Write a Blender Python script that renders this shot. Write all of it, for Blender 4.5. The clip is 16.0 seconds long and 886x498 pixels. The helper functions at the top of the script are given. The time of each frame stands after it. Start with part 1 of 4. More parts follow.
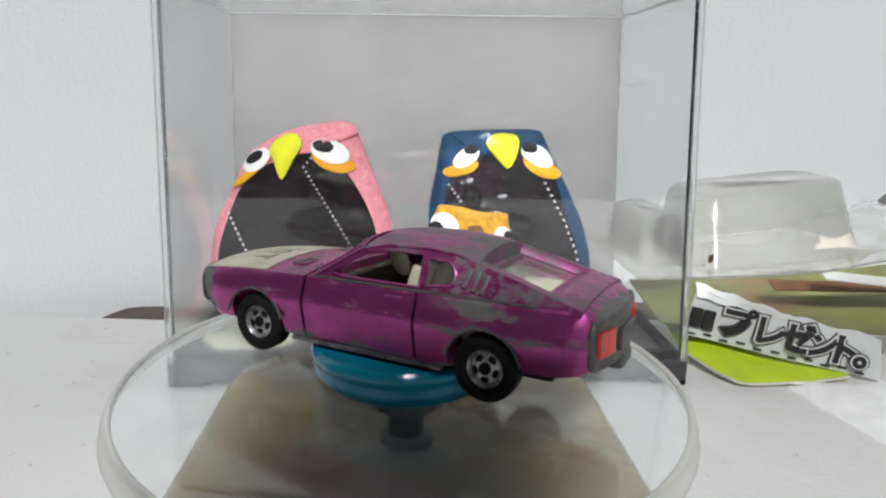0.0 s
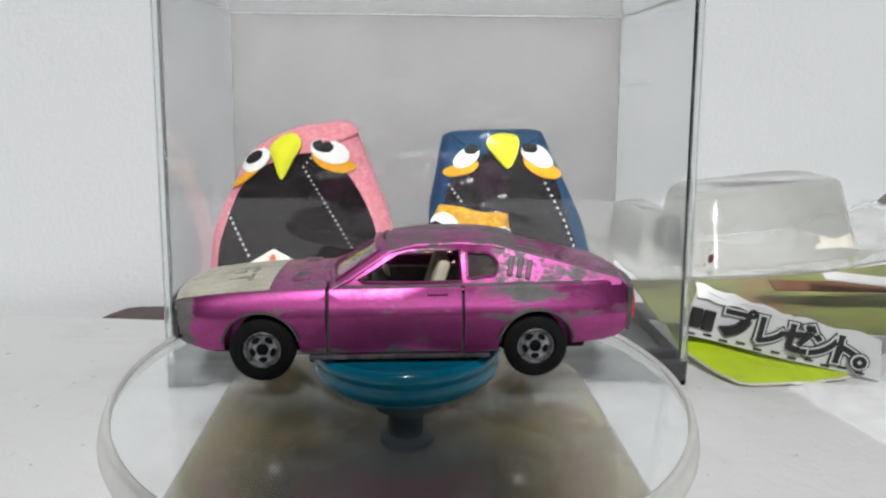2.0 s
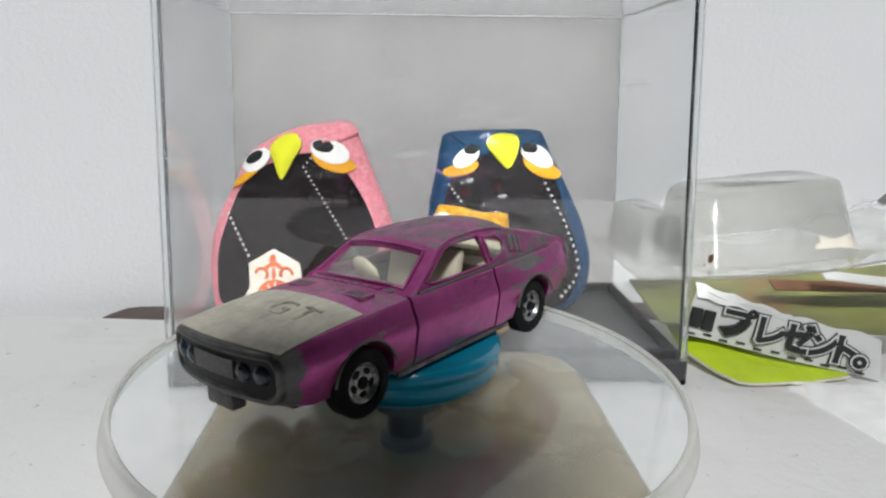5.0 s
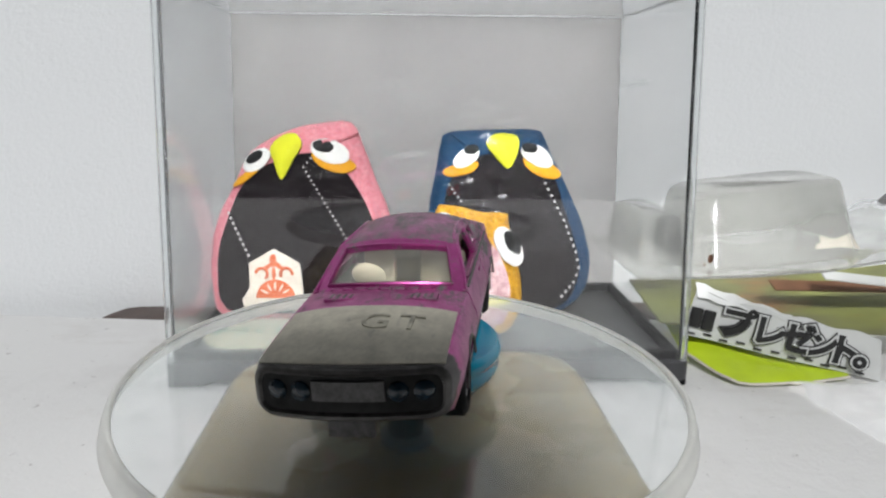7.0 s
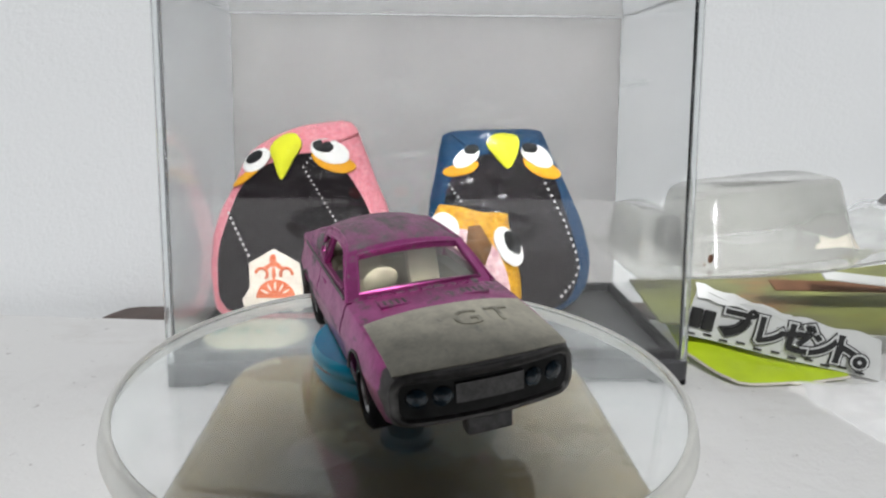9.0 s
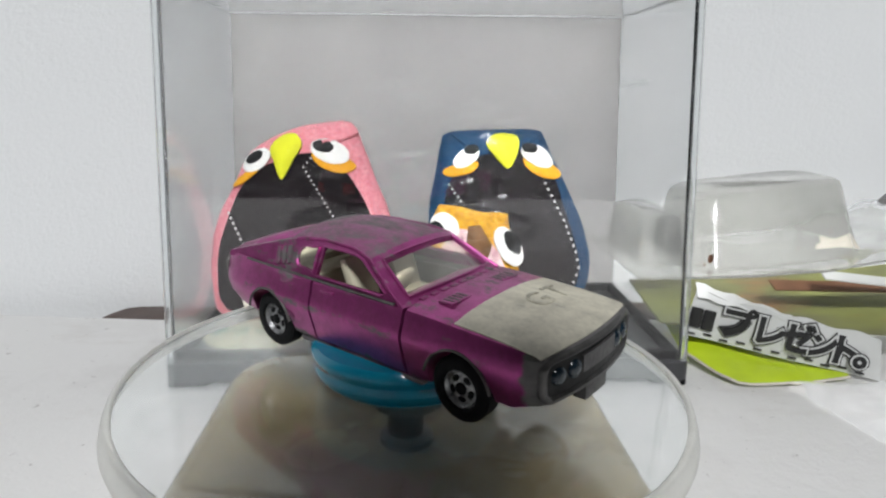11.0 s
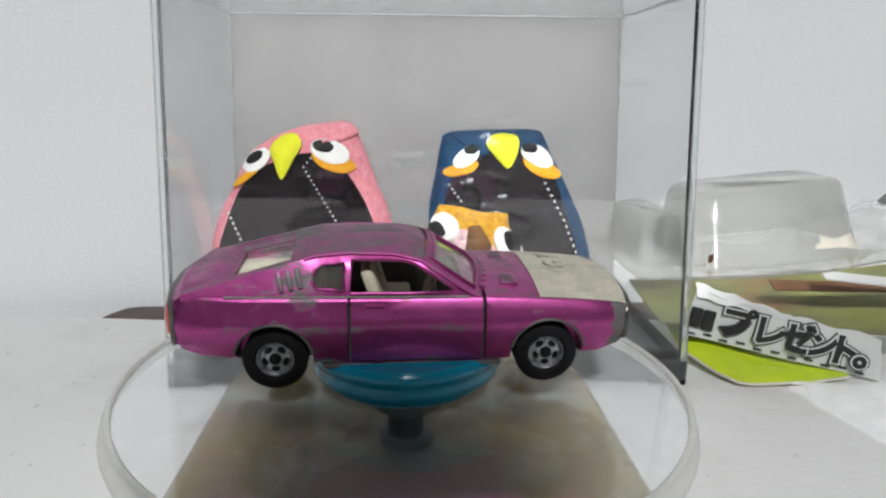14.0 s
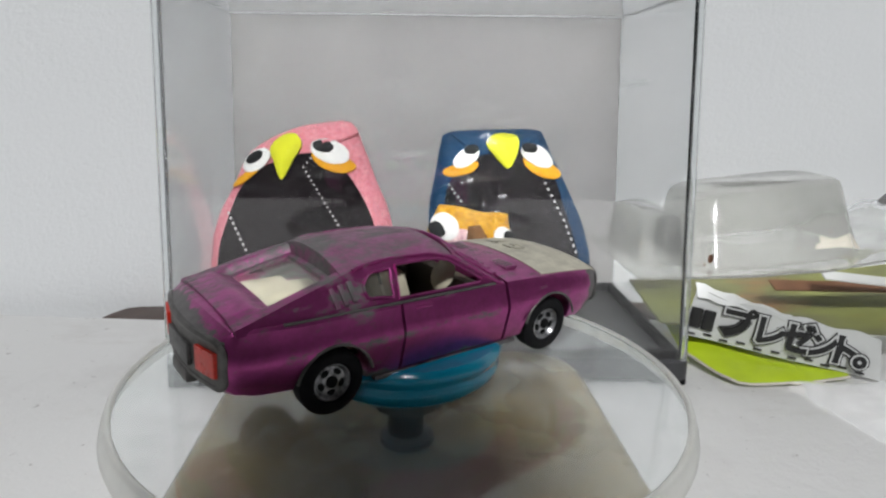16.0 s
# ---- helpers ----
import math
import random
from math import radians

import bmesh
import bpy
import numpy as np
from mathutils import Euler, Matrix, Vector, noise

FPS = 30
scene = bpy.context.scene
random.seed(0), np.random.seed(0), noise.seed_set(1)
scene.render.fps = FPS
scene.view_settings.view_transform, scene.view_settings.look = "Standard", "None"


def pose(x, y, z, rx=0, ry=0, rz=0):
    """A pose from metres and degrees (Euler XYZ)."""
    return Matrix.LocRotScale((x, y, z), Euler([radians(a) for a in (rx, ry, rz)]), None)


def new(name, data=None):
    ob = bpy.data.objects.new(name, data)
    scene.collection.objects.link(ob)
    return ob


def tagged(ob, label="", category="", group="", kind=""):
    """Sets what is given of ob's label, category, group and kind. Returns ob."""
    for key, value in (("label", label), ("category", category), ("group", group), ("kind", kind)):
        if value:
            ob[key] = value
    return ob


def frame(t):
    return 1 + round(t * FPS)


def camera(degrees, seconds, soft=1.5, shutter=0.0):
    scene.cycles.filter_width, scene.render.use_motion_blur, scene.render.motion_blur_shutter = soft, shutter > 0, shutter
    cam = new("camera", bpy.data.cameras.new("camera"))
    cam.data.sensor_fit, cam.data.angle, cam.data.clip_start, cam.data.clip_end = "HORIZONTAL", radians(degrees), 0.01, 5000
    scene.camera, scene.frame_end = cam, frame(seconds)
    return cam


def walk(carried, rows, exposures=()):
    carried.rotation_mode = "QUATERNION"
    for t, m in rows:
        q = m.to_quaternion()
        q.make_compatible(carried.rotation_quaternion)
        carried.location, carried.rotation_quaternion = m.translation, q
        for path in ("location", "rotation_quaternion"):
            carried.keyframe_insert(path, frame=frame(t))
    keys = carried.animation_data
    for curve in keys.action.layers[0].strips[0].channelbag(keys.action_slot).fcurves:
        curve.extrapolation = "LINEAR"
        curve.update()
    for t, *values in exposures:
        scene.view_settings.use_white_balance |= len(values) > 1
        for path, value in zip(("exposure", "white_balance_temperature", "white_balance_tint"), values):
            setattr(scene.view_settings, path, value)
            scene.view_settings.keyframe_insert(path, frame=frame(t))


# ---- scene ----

MM = 0.001
TURN_RATE, TURN_AT_8 = 15.244, -88.996   # degrees a second, heading of the car at 8 s

# ---- camera, standing still on its stand ----
cam = camera(67.5, 16.0, soft=2.3)
EYE = pose(0, -0.1119, 0.0902, 76.0, 0, -3.28) @ pose(0, 0, 0, 0, 0, 0.497)
walk(cam, [(0.0, EYE), (16.0, EYE)], exposures=[(0.0, 0.0), (12.3, 0.0), (13.0, -0.24), (13.5, -0.24), (14.0, -0.08), (14.5, 0.02), (15.0, 0.03), (15.5, -0.01), (16.0, -0.17)])

# ---- light: one square ceiling lamp of the room, behind the camera ----
world = bpy.data.worlds.new("room_air")
world.use_nodes = True
world.node_tree.nodes["Background"].inputs[0].default_value = (0.75, 0.8, 0.85, 1)
world.node_tree.nodes["Background"].inputs[1].default_value = 0.1
scene.world = world


def ceiling_lamp(x, y, z, sx, sy, watts, colour):
    lamp = bpy.data.lights.new("ceiling_light", "AREA")
    lamp.shape, lamp.size, lamp.size_y, lamp.energy, lamp.color = "RECTANGLE", sx, sy, watts, colour
    ob = new("ceiling_light", lamp)
    ob.matrix_world = pose(x, y, z)
    return ob


ceiling_lamp(0.03, -1.22, 1.33, 0.24, 0.24, 36, (0.975, 0.985, 1.0))


# ---- materials ----
class Nodes:
    """A small hand for node trees."""
    def __init__(self, name):
        self.mat = bpy.data.materials.new(name)
        self.mat.use_nodes = True
        self.t = self.mat.node_tree
        self.b = self.t.nodes["Principled BSDF"]
        self.out = self.t.nodes["Material Output"]
        self.co = self.t.nodes.new("ShaderNodeTexCoord").outputs["Object"]

    def link(self, a, b):
        self.t.links.new(a, b)

    def noise(self, scale, detail=4.0, rough=0.6, stretch=None, distort=0.0):
        n = self.t.nodes.new("ShaderNodeTexNoise")
        n.inputs["Scale"].default_value, n.inputs["Detail"].default_value = scale, detail
        n.inputs["Roughness"].default_value, n.inputs["Distortion"].default_value = rough, distort
        src = self.co
        if stretch:
            m = self.t.nodes.new("ShaderNodeMapping")
            m.inputs["Scale"].default_value = stretch
            self.link(self.co, m.inputs[0])
            src = m.outputs[0]
        self.link(src, n.inputs["Vector"])
        return n.outputs["Fac"]

    def ramp(self, fac, a, b, lo=(0, 0, 0, 1), hi=(1, 1, 1, 1)):
        r = self.t.nodes.new("ShaderNodeValToRGB")
        r.color_ramp.elements[0].position, r.color_ramp.elements[1].position = a, b
        r.color_ramp.elements[0].color, r.color_ramp.elements[1].color = lo, hi
        self.link(fac, r.inputs[0])
        return r.outputs[0]

    def math(self, op, a, b):
        m = self.t.nodes.new("ShaderNodeMath")
        m.operation = op
        for i, v in enumerate((a, b)):
            if isinstance(v, (int, float)):
                m.inputs[i].default_value = v
            else:
                self.link(v, m.inputs[i])
        return m.outputs[0]

    def mix(self, fac, a, b):
        m = self.t.nodes.new("ShaderNodeMix")
        m.data_type = "RGBA"
        for i, v in ((0, fac), (6, a), (7, b)):
            if isinstance(v, (int, float)):
                m.inputs[i].default_value = v
            elif isinstance(v, tuple):
                m.inputs[i].default_value = (*v[:3], 1)
            else:
                self.link(v, m.inputs[i])
        return m.outputs[2]

    def bump(self, height, strength, distance):
        b = self.t.nodes.new("ShaderNodeBump")
        b.inputs["Strength"].default_value, b.inputs["Distance"].default_value = strength, distance
        self.link(height, b.inputs["Height"])
        self.link(b.outputs[0], self.b.inputs["Normal"])

    def put(self, **kw):
        for k, v in kw.items():
            s = self.b.inputs[k.replace("_", " ")]
            if isinstance(v, (int, float)):
                s.default_value = v
            elif isinstance(v, tuple):
                s.default_value = (*v[:3], 1)
            else:
                self.link(v, s)
        return self


def plain(name, colour, rough=0.5, metal=0.0, vary=0.15, scale=300.0, bump=0.15, depth=0.0002, fine=1500.0, spec=0.5):
    n = Nodes(name)
    dark = tuple(c * (1 - vary) for c in colour)
    light = tuple(min(1, c * (1 + vary * 0.6)) for c in colour)
    n.put(Base_Color=n.mix(n.ramp(n.noise(scale), 0.3, 0.7), dark, light), Metallic=metal)
    n.put(Roughness=n.math("ADD", n.math("MULTIPLY", n.noise(scale * 0.6), 0.25), max(0.02, rough - 0.12)))
    n.bump(n.noise(fine, 3.0), bump, depth)
    n.put(Specular_IOR_Level=spec)
    return n.mat


def clear(name, tint=(0.97, 0.98, 0.98), haze=0.06, haze_colour=(0.8, 0.82, 0.83), rough=0.03, ior=1.49, scratch=(1, 1, 1), scale=60.0, scuff=0.6, film=0.5, blot=1.0):
    """Clear plastic with a film of dust and scuffs."""
    n = Nodes(name)
    n.put(Base_Color=tint, Transmission_Weight=1.0, IOR=ior, Roughness=rough)
    d = n.t.nodes.new("ShaderNodeBsdfDiffuse")
    d.inputs[0].default_value = (*haze_colour, 1)
    m = n.t.nodes.new("ShaderNodeMixShader")
    fine = n.ramp(n.noise(scale * 9, 5.0, 0.7, scratch), 0.55, 0.85)
    broad = n.ramp(n.noise(scale, 3.0), 0.3, 0.75)
    n.link(n.math("MULTIPLY", n.math("ADD", n.math("MULTIPLY", fine, scuff), n.math("ADD", n.math("MULTIPLY", broad, blot), film)), haze), m.inputs[0])
    n.link(n.b.outputs[0], m.inputs[1])
    n.link(d.outputs[0], m.inputs[2])
    n.link(m.outputs[0], n.out.inputs[0])
    return n.mat


def car_paint(name, wear, line=0.0105, soft=0.055):
    """Magenta metallic lacquer rubbed through to dull grey casting."""
    n = Nodes(name)
    sep = n.t.nodes.new("ShaderNodeSeparateXYZ")
    n.link(n.co, sep.inputs[0])
    band = n.math("SUBTRACT", 1.0, n.math("MULTIPLY", n.math("ABSOLUTE", n.math("SUBTRACT", sep.outputs["Z"], line), 0), 620.0))
    band = n.math("MULTIPLY", n.math("MAXIMUM", band, 0.0), 0.12)
    low = n.math("SUBTRACT", 1.0, n.math("MULTIPLY", n.math("ABSOLUTE", n.math("SUBTRACT", sep.outputs["Z"], 0.0042), 0), 900.0))
    low = n.math("MULTIPLY", n.math("MAXIMUM", low, 0.0), 0.22)
    patch = n.noise(250, 7.0, 0.75, (0.6, 1, 1.3))
    chips = n.math("MULTIPLY", n.noise(950, 5.0, 0.75), 0.27)
    rear = n.math("SUBTRACT", 1.0, n.math("MULTIPLY", n.math("ABSOLUTE", n.math("ADD", sep.outputs["X"], 0.019), 0), 110.0))
    chips = n.math("ADD", chips, n.math("SUBTRACT", n.math("MULTIPLY", n.math("MAXIMUM", rear, 0.0), 0.09), 0.05))
    total = n.math("ADD", n.math("ADD", patch, chips), n.math("ADD", band, low))
    ends = n.math("MAXIMUM", n.math("SUBTRACT", sep.outputs["X"], 0.0315), n.math("SUBTRACT", -0.0368, sep.outputs["X"]))
    ends = n.math("MINIMUM", n.math("MAXIMUM", n.math("MULTIPLY", ends, 180.0), 0.0), 0.3)
    upper = n.math("MINIMUM", n.math("MAXIMUM", n.math("MULTIPLY", n.math("SUBTRACT", sep.outputs["Z"], 0.0134), 60.0), 0.0), 0.075)
    quarter = n.math("SUBTRACT", 1.0, n.math("MULTIPLY", n.math("ABSOLUTE", n.math("SUBTRACT", sep.outputs["Z"], 0.0137), 0), 700.0))
    along = n.math("SUBTRACT", 1.0, n.math("MULTIPLY", n.math("ABSOLUTE", n.math("ADD", sep.outputs["X"], 0.0215), 0), 85.0))
    one_side = n.math("MINIMUM", n.math("MAXIMUM", n.math("MULTIPLY", sep.outputs["Y"], 300.0), 0.0), 1.0)
    quarter = n.math("MULTIPLY", n.math("MULTIPLY", n.math("MAXIMUM", quarter, 0.0), n.math("MAXIMUM", along, 0.0)), one_side)
    total = n.math("ADD", total, n.math("MULTIPLY", quarter, 0.30))
    kept = n.math("MINIMUM", n.math("MAXIMUM", n.math("MULTIPLY", sep.outputs["Y"], -6.0), 0.0), 0.04)
    total = n.math("SUBTRACT", total, kept)
    worn = n.ramp(n.math("ADD", n.math("ADD", total, n.math("ADD", ends, upper)), wear), 0.72 - soft, 0.72 + soft)
    paint = n.mix(n.noise(420, 4), (0.36, 0.02, 0.205), (0.52, 0.05, 0.31))
    grime = n.ramp(n.noise(330, 7.0, 0.78), 0.42, 0.72)
    paint = n.mix(0.12, paint, (0.30, 0.24, 0.27))
    paint = n.mix(n.math("MULTIPLY", grime, 0.5), paint, (0.13, 0.035, 0.08))
    bare = n.mix(n.noise(700, 3), (0.10, 0.095, 0.095), (0.21, 0.20, 0.20))
    n.put(Base_Color=n.mix(worn, paint, bare), Coat_Weight=n.math("SUBTRACT", 0.4, n.math("MULTIPLY", worn, 0.4)), Coat_Roughness=0.36)
    n.put(Metallic=n.math("SUBTRACT", 0.9, n.math("MULTIPLY", worn, 0.5)))
    n.put(Roughness=n.math("ADD", 0.33, n.math("ADD", n.math("MULTIPLY", worn, 0.25), n.math("MULTIPLY", grime, 0.18))))
    n.bump(n.math("ADD", n.math("MULTIPLY", worn, -0.6), n.noise(1800, 2)), 0.14, 0.00014)
    return n.mat


def make_table_mat():
    n = Nodes("white_table_sheet")
    stain = n.ramp(n.noise(26, 6.0, 0.7), 0.50, 0.72)
    smear = n.ramp(n.noise(48, 5.0, 0.65, (0.5, 1.3, 1)), 0.58, 0.70)
    speck = n.ramp(n.noise(260, 2.5, 0.55), 0.705, 0.74)
    dot = n.ramp(n.noise(900, 1.0, 0.5), 0.76, 0.79)
    col = n.mix(n.math("MULTIPLY", stain, 0.32), (0.77, 0.765, 0.755), (0.55, 0.54, 0.52))
    col = n.mix(n.math("MULTIPLY", smear, 0.22), col, (0.50, 0.47, 0.42))
    col = n.mix(n.math("MULTIPLY", speck, 0.5), col, (0.30, 0.27, 0.26))
    col = n.mix(n.math("MULTIPLY", dot, 0.5), col, (0.22, 0.19, 0.19))
    n.put(Base_Color=col, Roughness=0.5)
    n.bump(n.math("ADD", n.noise(120, 6.0, 0.65), n.math("MULTIPLY", n.noise(700, 3.0), 0.4)), 0.4, 0.0009)
    return n.mat


def make_wall_mat():
    n = Nodes("white_wallpaper")
    n.put(Base_Color=n.mix(n.noise(9, 3), (0.84, 0.857, 0.865), (0.872, 0.887, 0.894)), Roughness=0.75)
    n.bump(n.math("ADD", n.noise(420, 5.0, 0.7), n.math("MULTIPLY", n.noise(90, 3), 0.5)), 0.5, 0.0009)
    return n.mat


def cloth(name, a, b, weave=1400.0, glitter=0.0, relief=0.5, sheen=0.05):
    n = Nodes(name)
    n.put(Base_Color=n.mix(n.ramp(n.noise(weave * 0.55, 4, 0.75), 0.36, 0.64), a, b), Roughness=0.9 if not glitter else 0.45, Metallic=glitter)
    n.put(Sheen_Weight=sheen, Specular_IOR_Level=3.0 * sheen)
    n.bump(n.math("ADD", n.noise(weave, 4, 0.7), n.noise(weave * 0.3, 3)), relief, 0.0012)
    return n.mat


M_TABLE, M_WALL = make_table_mat(), make_wall_mat()
# Unseen walls and ceiling; grey set this dark to hold back bounced light.
M_ROOM = plain("room_paint", (0.085, 0.085, 0.085), 0.8, scale=4, fine=60, depth=0.002)
M_CASE = clear("case_acrylic", haze=0.0035, scale=40, scratch=(0.14, 1, 1.2), scuff=26.0, film=0.0)
M_CASE_SIDE = clear("case_side_acrylic", haze=0.10, haze_colour=(0.72, 0.72, 0.73), rough=0.16, scale=40, scratch=(1, 0.25, 1.6), scuff=1.0)
# Back pane has a greyer tint and denser haze than the other panes.
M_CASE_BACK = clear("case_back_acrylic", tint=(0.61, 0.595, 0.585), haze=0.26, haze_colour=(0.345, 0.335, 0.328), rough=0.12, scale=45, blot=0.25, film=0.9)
M_SMEAR = clear("dried_smear", haze=0.16, haze_colour=(0.85, 0.85, 0.85), ior=1.05, scale=150, scratch=(0.3, 1, 2.0), scuff=1.2, film=0.0)
M_DISC = clear("turntable_acrylic", haze=0.14, haze_colour=(0.74, 0.79, 0.78), scale=70, rough=0.03)
M_DISC_EDGE = clear("turntable_edge", haze=0.38, haze_colour=(0.66, 0.66, 0.63), tint=(0.96, 0.97, 0.95), rough=0.28)
M_HUB = clear("hub_acrylic", tint=(0.85, 0.88, 0.88), haze=0.12, rough=0.06)
M_BASE = plain("charcoal_plastic", (0.05, 0.05, 0.053), 0.45, vary=0.25, scale=120)
M_TAN = plain("tan_plastic", (0.190, 0.138, 0.048), 0.27, vary=0.22, scale=45, fine=900, bump=0.04)
M_SHAFT = plain("dark_shaft", (0.03, 0.035, 0.045), 0.35)
M_BROWN = plain("dark_wood", (0.075, 0.045, 0.035), 0.5, vary=0.3, scale=90)
M_PAINT = car_paint("magenta_lacquer", -0.012)
M_PAINT_ROOF = car_paint("rubbed_magenta_lacquer", 0.115, soft=0.17)
M_PAINT_HOOD = car_paint("scuffed_magenta_lacquer", 0.06, soft=0.1)
M_METAL = plain("dull_casting", (0.13, 0.125, 0.12), 0.5, 0.6, 0.35, 500, 0.3)
M_BLACK = plain("black_trim", (0.006, 0.006, 0.007), 0.55, 0, 0.3, 500, spec=0.12)
M_TYRE = plain("tyre_rubber", (0.010, 0.010, 0.011), 0.75, 0, 0.3, 700, 0.3, spec=0.15)
M_RIM = plain("rubbed_chrome", (0.40, 0.40, 0.41), 0.34, 0.75, 0.85, 900, 0.2)
M_CREAM = plain("cream_plastic", (0.62, 0.58, 0.44), 0.5, 0, 0.12, 300)
M_TUB = plain("dull_brown_plastic", (0.085, 0.07, 0.05), 0.6, 0, 0.2, 300)
M_GLASS = clear("car_window_plastic", tint=(0.95, 0.95, 0.91), haze=0.06, haze_colour=(0.5, 0.5, 0.44), rough=0.05, scale=400)
M_RED = plain("red_lens", (0.62, 0.035, 0.02), 0.3, 0, 0.25, 700)
M_LAMP = plain("smoked_lens", (0.006, 0.018, 0.03), 0.22, 0.0, 0.3, 600)
M_CASTING = plain("bare_casting", (0.09, 0.087, 0.085), 0.40, 0.85, 0.4, 500, 0.3)
M_GRILLE = plain("grimy_casting", (0.016, 0.016, 0.016), 0.42, 0.3, 0.6, 420, 0.3, spec=0.15)
M_SILL = plain("chipped_sill_casting", (0.13, 0.12, 0.125), 0.5, 0.4, 0.95, 260, 0.3)
M_GREYPLATE = plain("rubbed_grey_grille", (0.085, 0.082, 0.082), 0.45, 0.4, 0.45, 900, 0.4)


def make_sticker():
    n = Nodes("cream_sticker")
    dirt = n.ramp(n.noise(230, 6, 0.75), 0.42, 0.68)
    scr = n.ramp(n.noise(500, 3, 0.6, (0.4, 1, 1)), 0.62, 0.72)
    col = n.mix(n.math("MULTIPLY", dirt, 0.6), (0.56, 0.53, 0.43), (0.25, 0.23, 0.19))
    n.put(Base_Color=n.mix(n.math("MULTIPLY", scr, 0.5), col, (0.22, 0.21, 0.20)), Roughness=0.6)
    n.bump(n.noise(900, 4), 0.3, 0.0001)
    return n.mat


M_STICKER = make_sticker()
M_SMUDGE = plain("rubbed_print", (0.40, 0.38, 0.305), 0.6, 0, 0.75, 260)


def make_blue():
    n = Nodes("translucent_blue_plastic")
    n.put(Base_Color=n.mix(n.noise(200, 4), (0.0, 0.24, 0.42), (0.01, 0.40, 0.58)), Roughness=0.14, Transmission_Weight=0.35, IOR=1.45)
    n.put(Coat_Weight=0.4, Coat_Roughness=0.08)
    n.bump(n.noise(260, 4, 0.6, (0.3, 0.3, 3)), 0.35, 0.0006)
    return n.mat


M_BLUE = make_blue()


# ---- mesh tools ----
def mesh_object(name, bm, material, parent=None, label="", smooth=True, angle=40):
    bmesh.ops.recalc_face_normals(bm, faces=bm.faces[:])
    me = bpy.data.meshes.new(name)
    bm.to_mesh(me)
    bm.free()
    for mt in (material if isinstance(material, (list, tuple)) else [material]):
        me.materials.append(mt)
    if smooth:
        for p in me.polygons:
            p.use_smooth = True
        me.set_sharp_from_angle(angle=radians(angle))
    ob = new(name, me)
    if parent is not None:
        ob.parent = parent
    if label:
        ob["label"] = label
    return ob


def part(name, bm, material, parent, label="", **kw):
    return mesh_object(name, bm, material, parent, label, **kw)


def thing(name, label, category, m=None, group="", kind=""):
    ob = new(name)
    ob.empty_display_size = 0.01
    if m is not None:
        ob.matrix_world = m
    return tagged(ob, label, category, group, kind)


def box(x0, x1, y0, y1, z0, z1, bevel=0.0, seg=2, bm=None):
    bm = bm or bmesh.new()
    m = Matrix.LocRotScale(((x0 + x1) / 2, (y0 + y1) / 2, (z0 + z1) / 2), None, (x1 - x0, y1 - y0, z1 - z0))
    g = bmesh.ops.create_cube(bm, size=1, matrix=m)
    if bevel:
        es = list({e for v in g["verts"] for e in v.link_edges})
        bmesh.ops.bevel(bm, geom=es, offset=bevel, segments=seg, affect="EDGES", profile=0.5)
    return bm


def prism(outline, z0, z1, bevel=0.0, seg=2):
    """An upright slab over an outline in x, y."""
    bm = bmesh.new()
    f = bm.faces.new([bm.verts.new((x, y, z0)) for x, y in outline])
    r = bmesh.ops.extrude_face_region(bm, geom=[f])
    bmesh.ops.translate(bm, vec=(0, 0, z1 - z0), verts=[v for v in r["geom"] if isinstance(v, bmesh.types.BMVert)])
    if bevel:
        flat = [e for e in bm.edges if abs(e.verts[0].co.z - e.verts[1].co.z) < 1e-9]
        bmesh.ops.bevel(bm, geom=flat, offset=bevel, segments=seg, affect="EDGES", profile=0.5)
    return bm


def rounded(hx, hy, r, cx=0, cy=0, n=6):
    pts = []
    for sx, sy, a0 in ((1, 1, 0), (-1, 1, 90), (-1, -1, 180), (1, -1, 270)):
        for i in range(n + 1):
            a = radians(a0 + 90 * i / n)
            pts.append((cx + sx * (hx - r) + r * math.cos(a), cy + sy * (hy - r) + r * math.sin(a)))
    return pts


def lathe(profile, n=48, axis="z", bm=None, closed=False):
    """Turned solid: profile of (radius, height)."""
    bm = bm or bmesh.new()
    rings = []
    for r, h in profile:
        if r < 1e-9:
            rings.append([bm.verts.new((0, 0, h) if axis == "z" else (0, h, 0))])
        else:
            ring = []
            for i in range(n):
                a = 2 * math.pi * i / n
                c, s = r * math.cos(a), r * math.sin(a)
                ring.append(bm.verts.new((c, s, h) if axis == "z" else (c, h, s)))
            rings.append(ring)
    pairs = list(zip(rings, rings[1:])) + ([(rings[-1], rings[0])] if closed else [])
    for a, b in pairs:
        for i in range(n):
            q = [a[i % len(a)], a[(i + 1) % len(a)], b[(i + 1) % len(b)], b[i % len(b)]]
            q = list(dict.fromkeys(q))
            if len(q) > 2:
                bm.faces.new(q)
    return bm


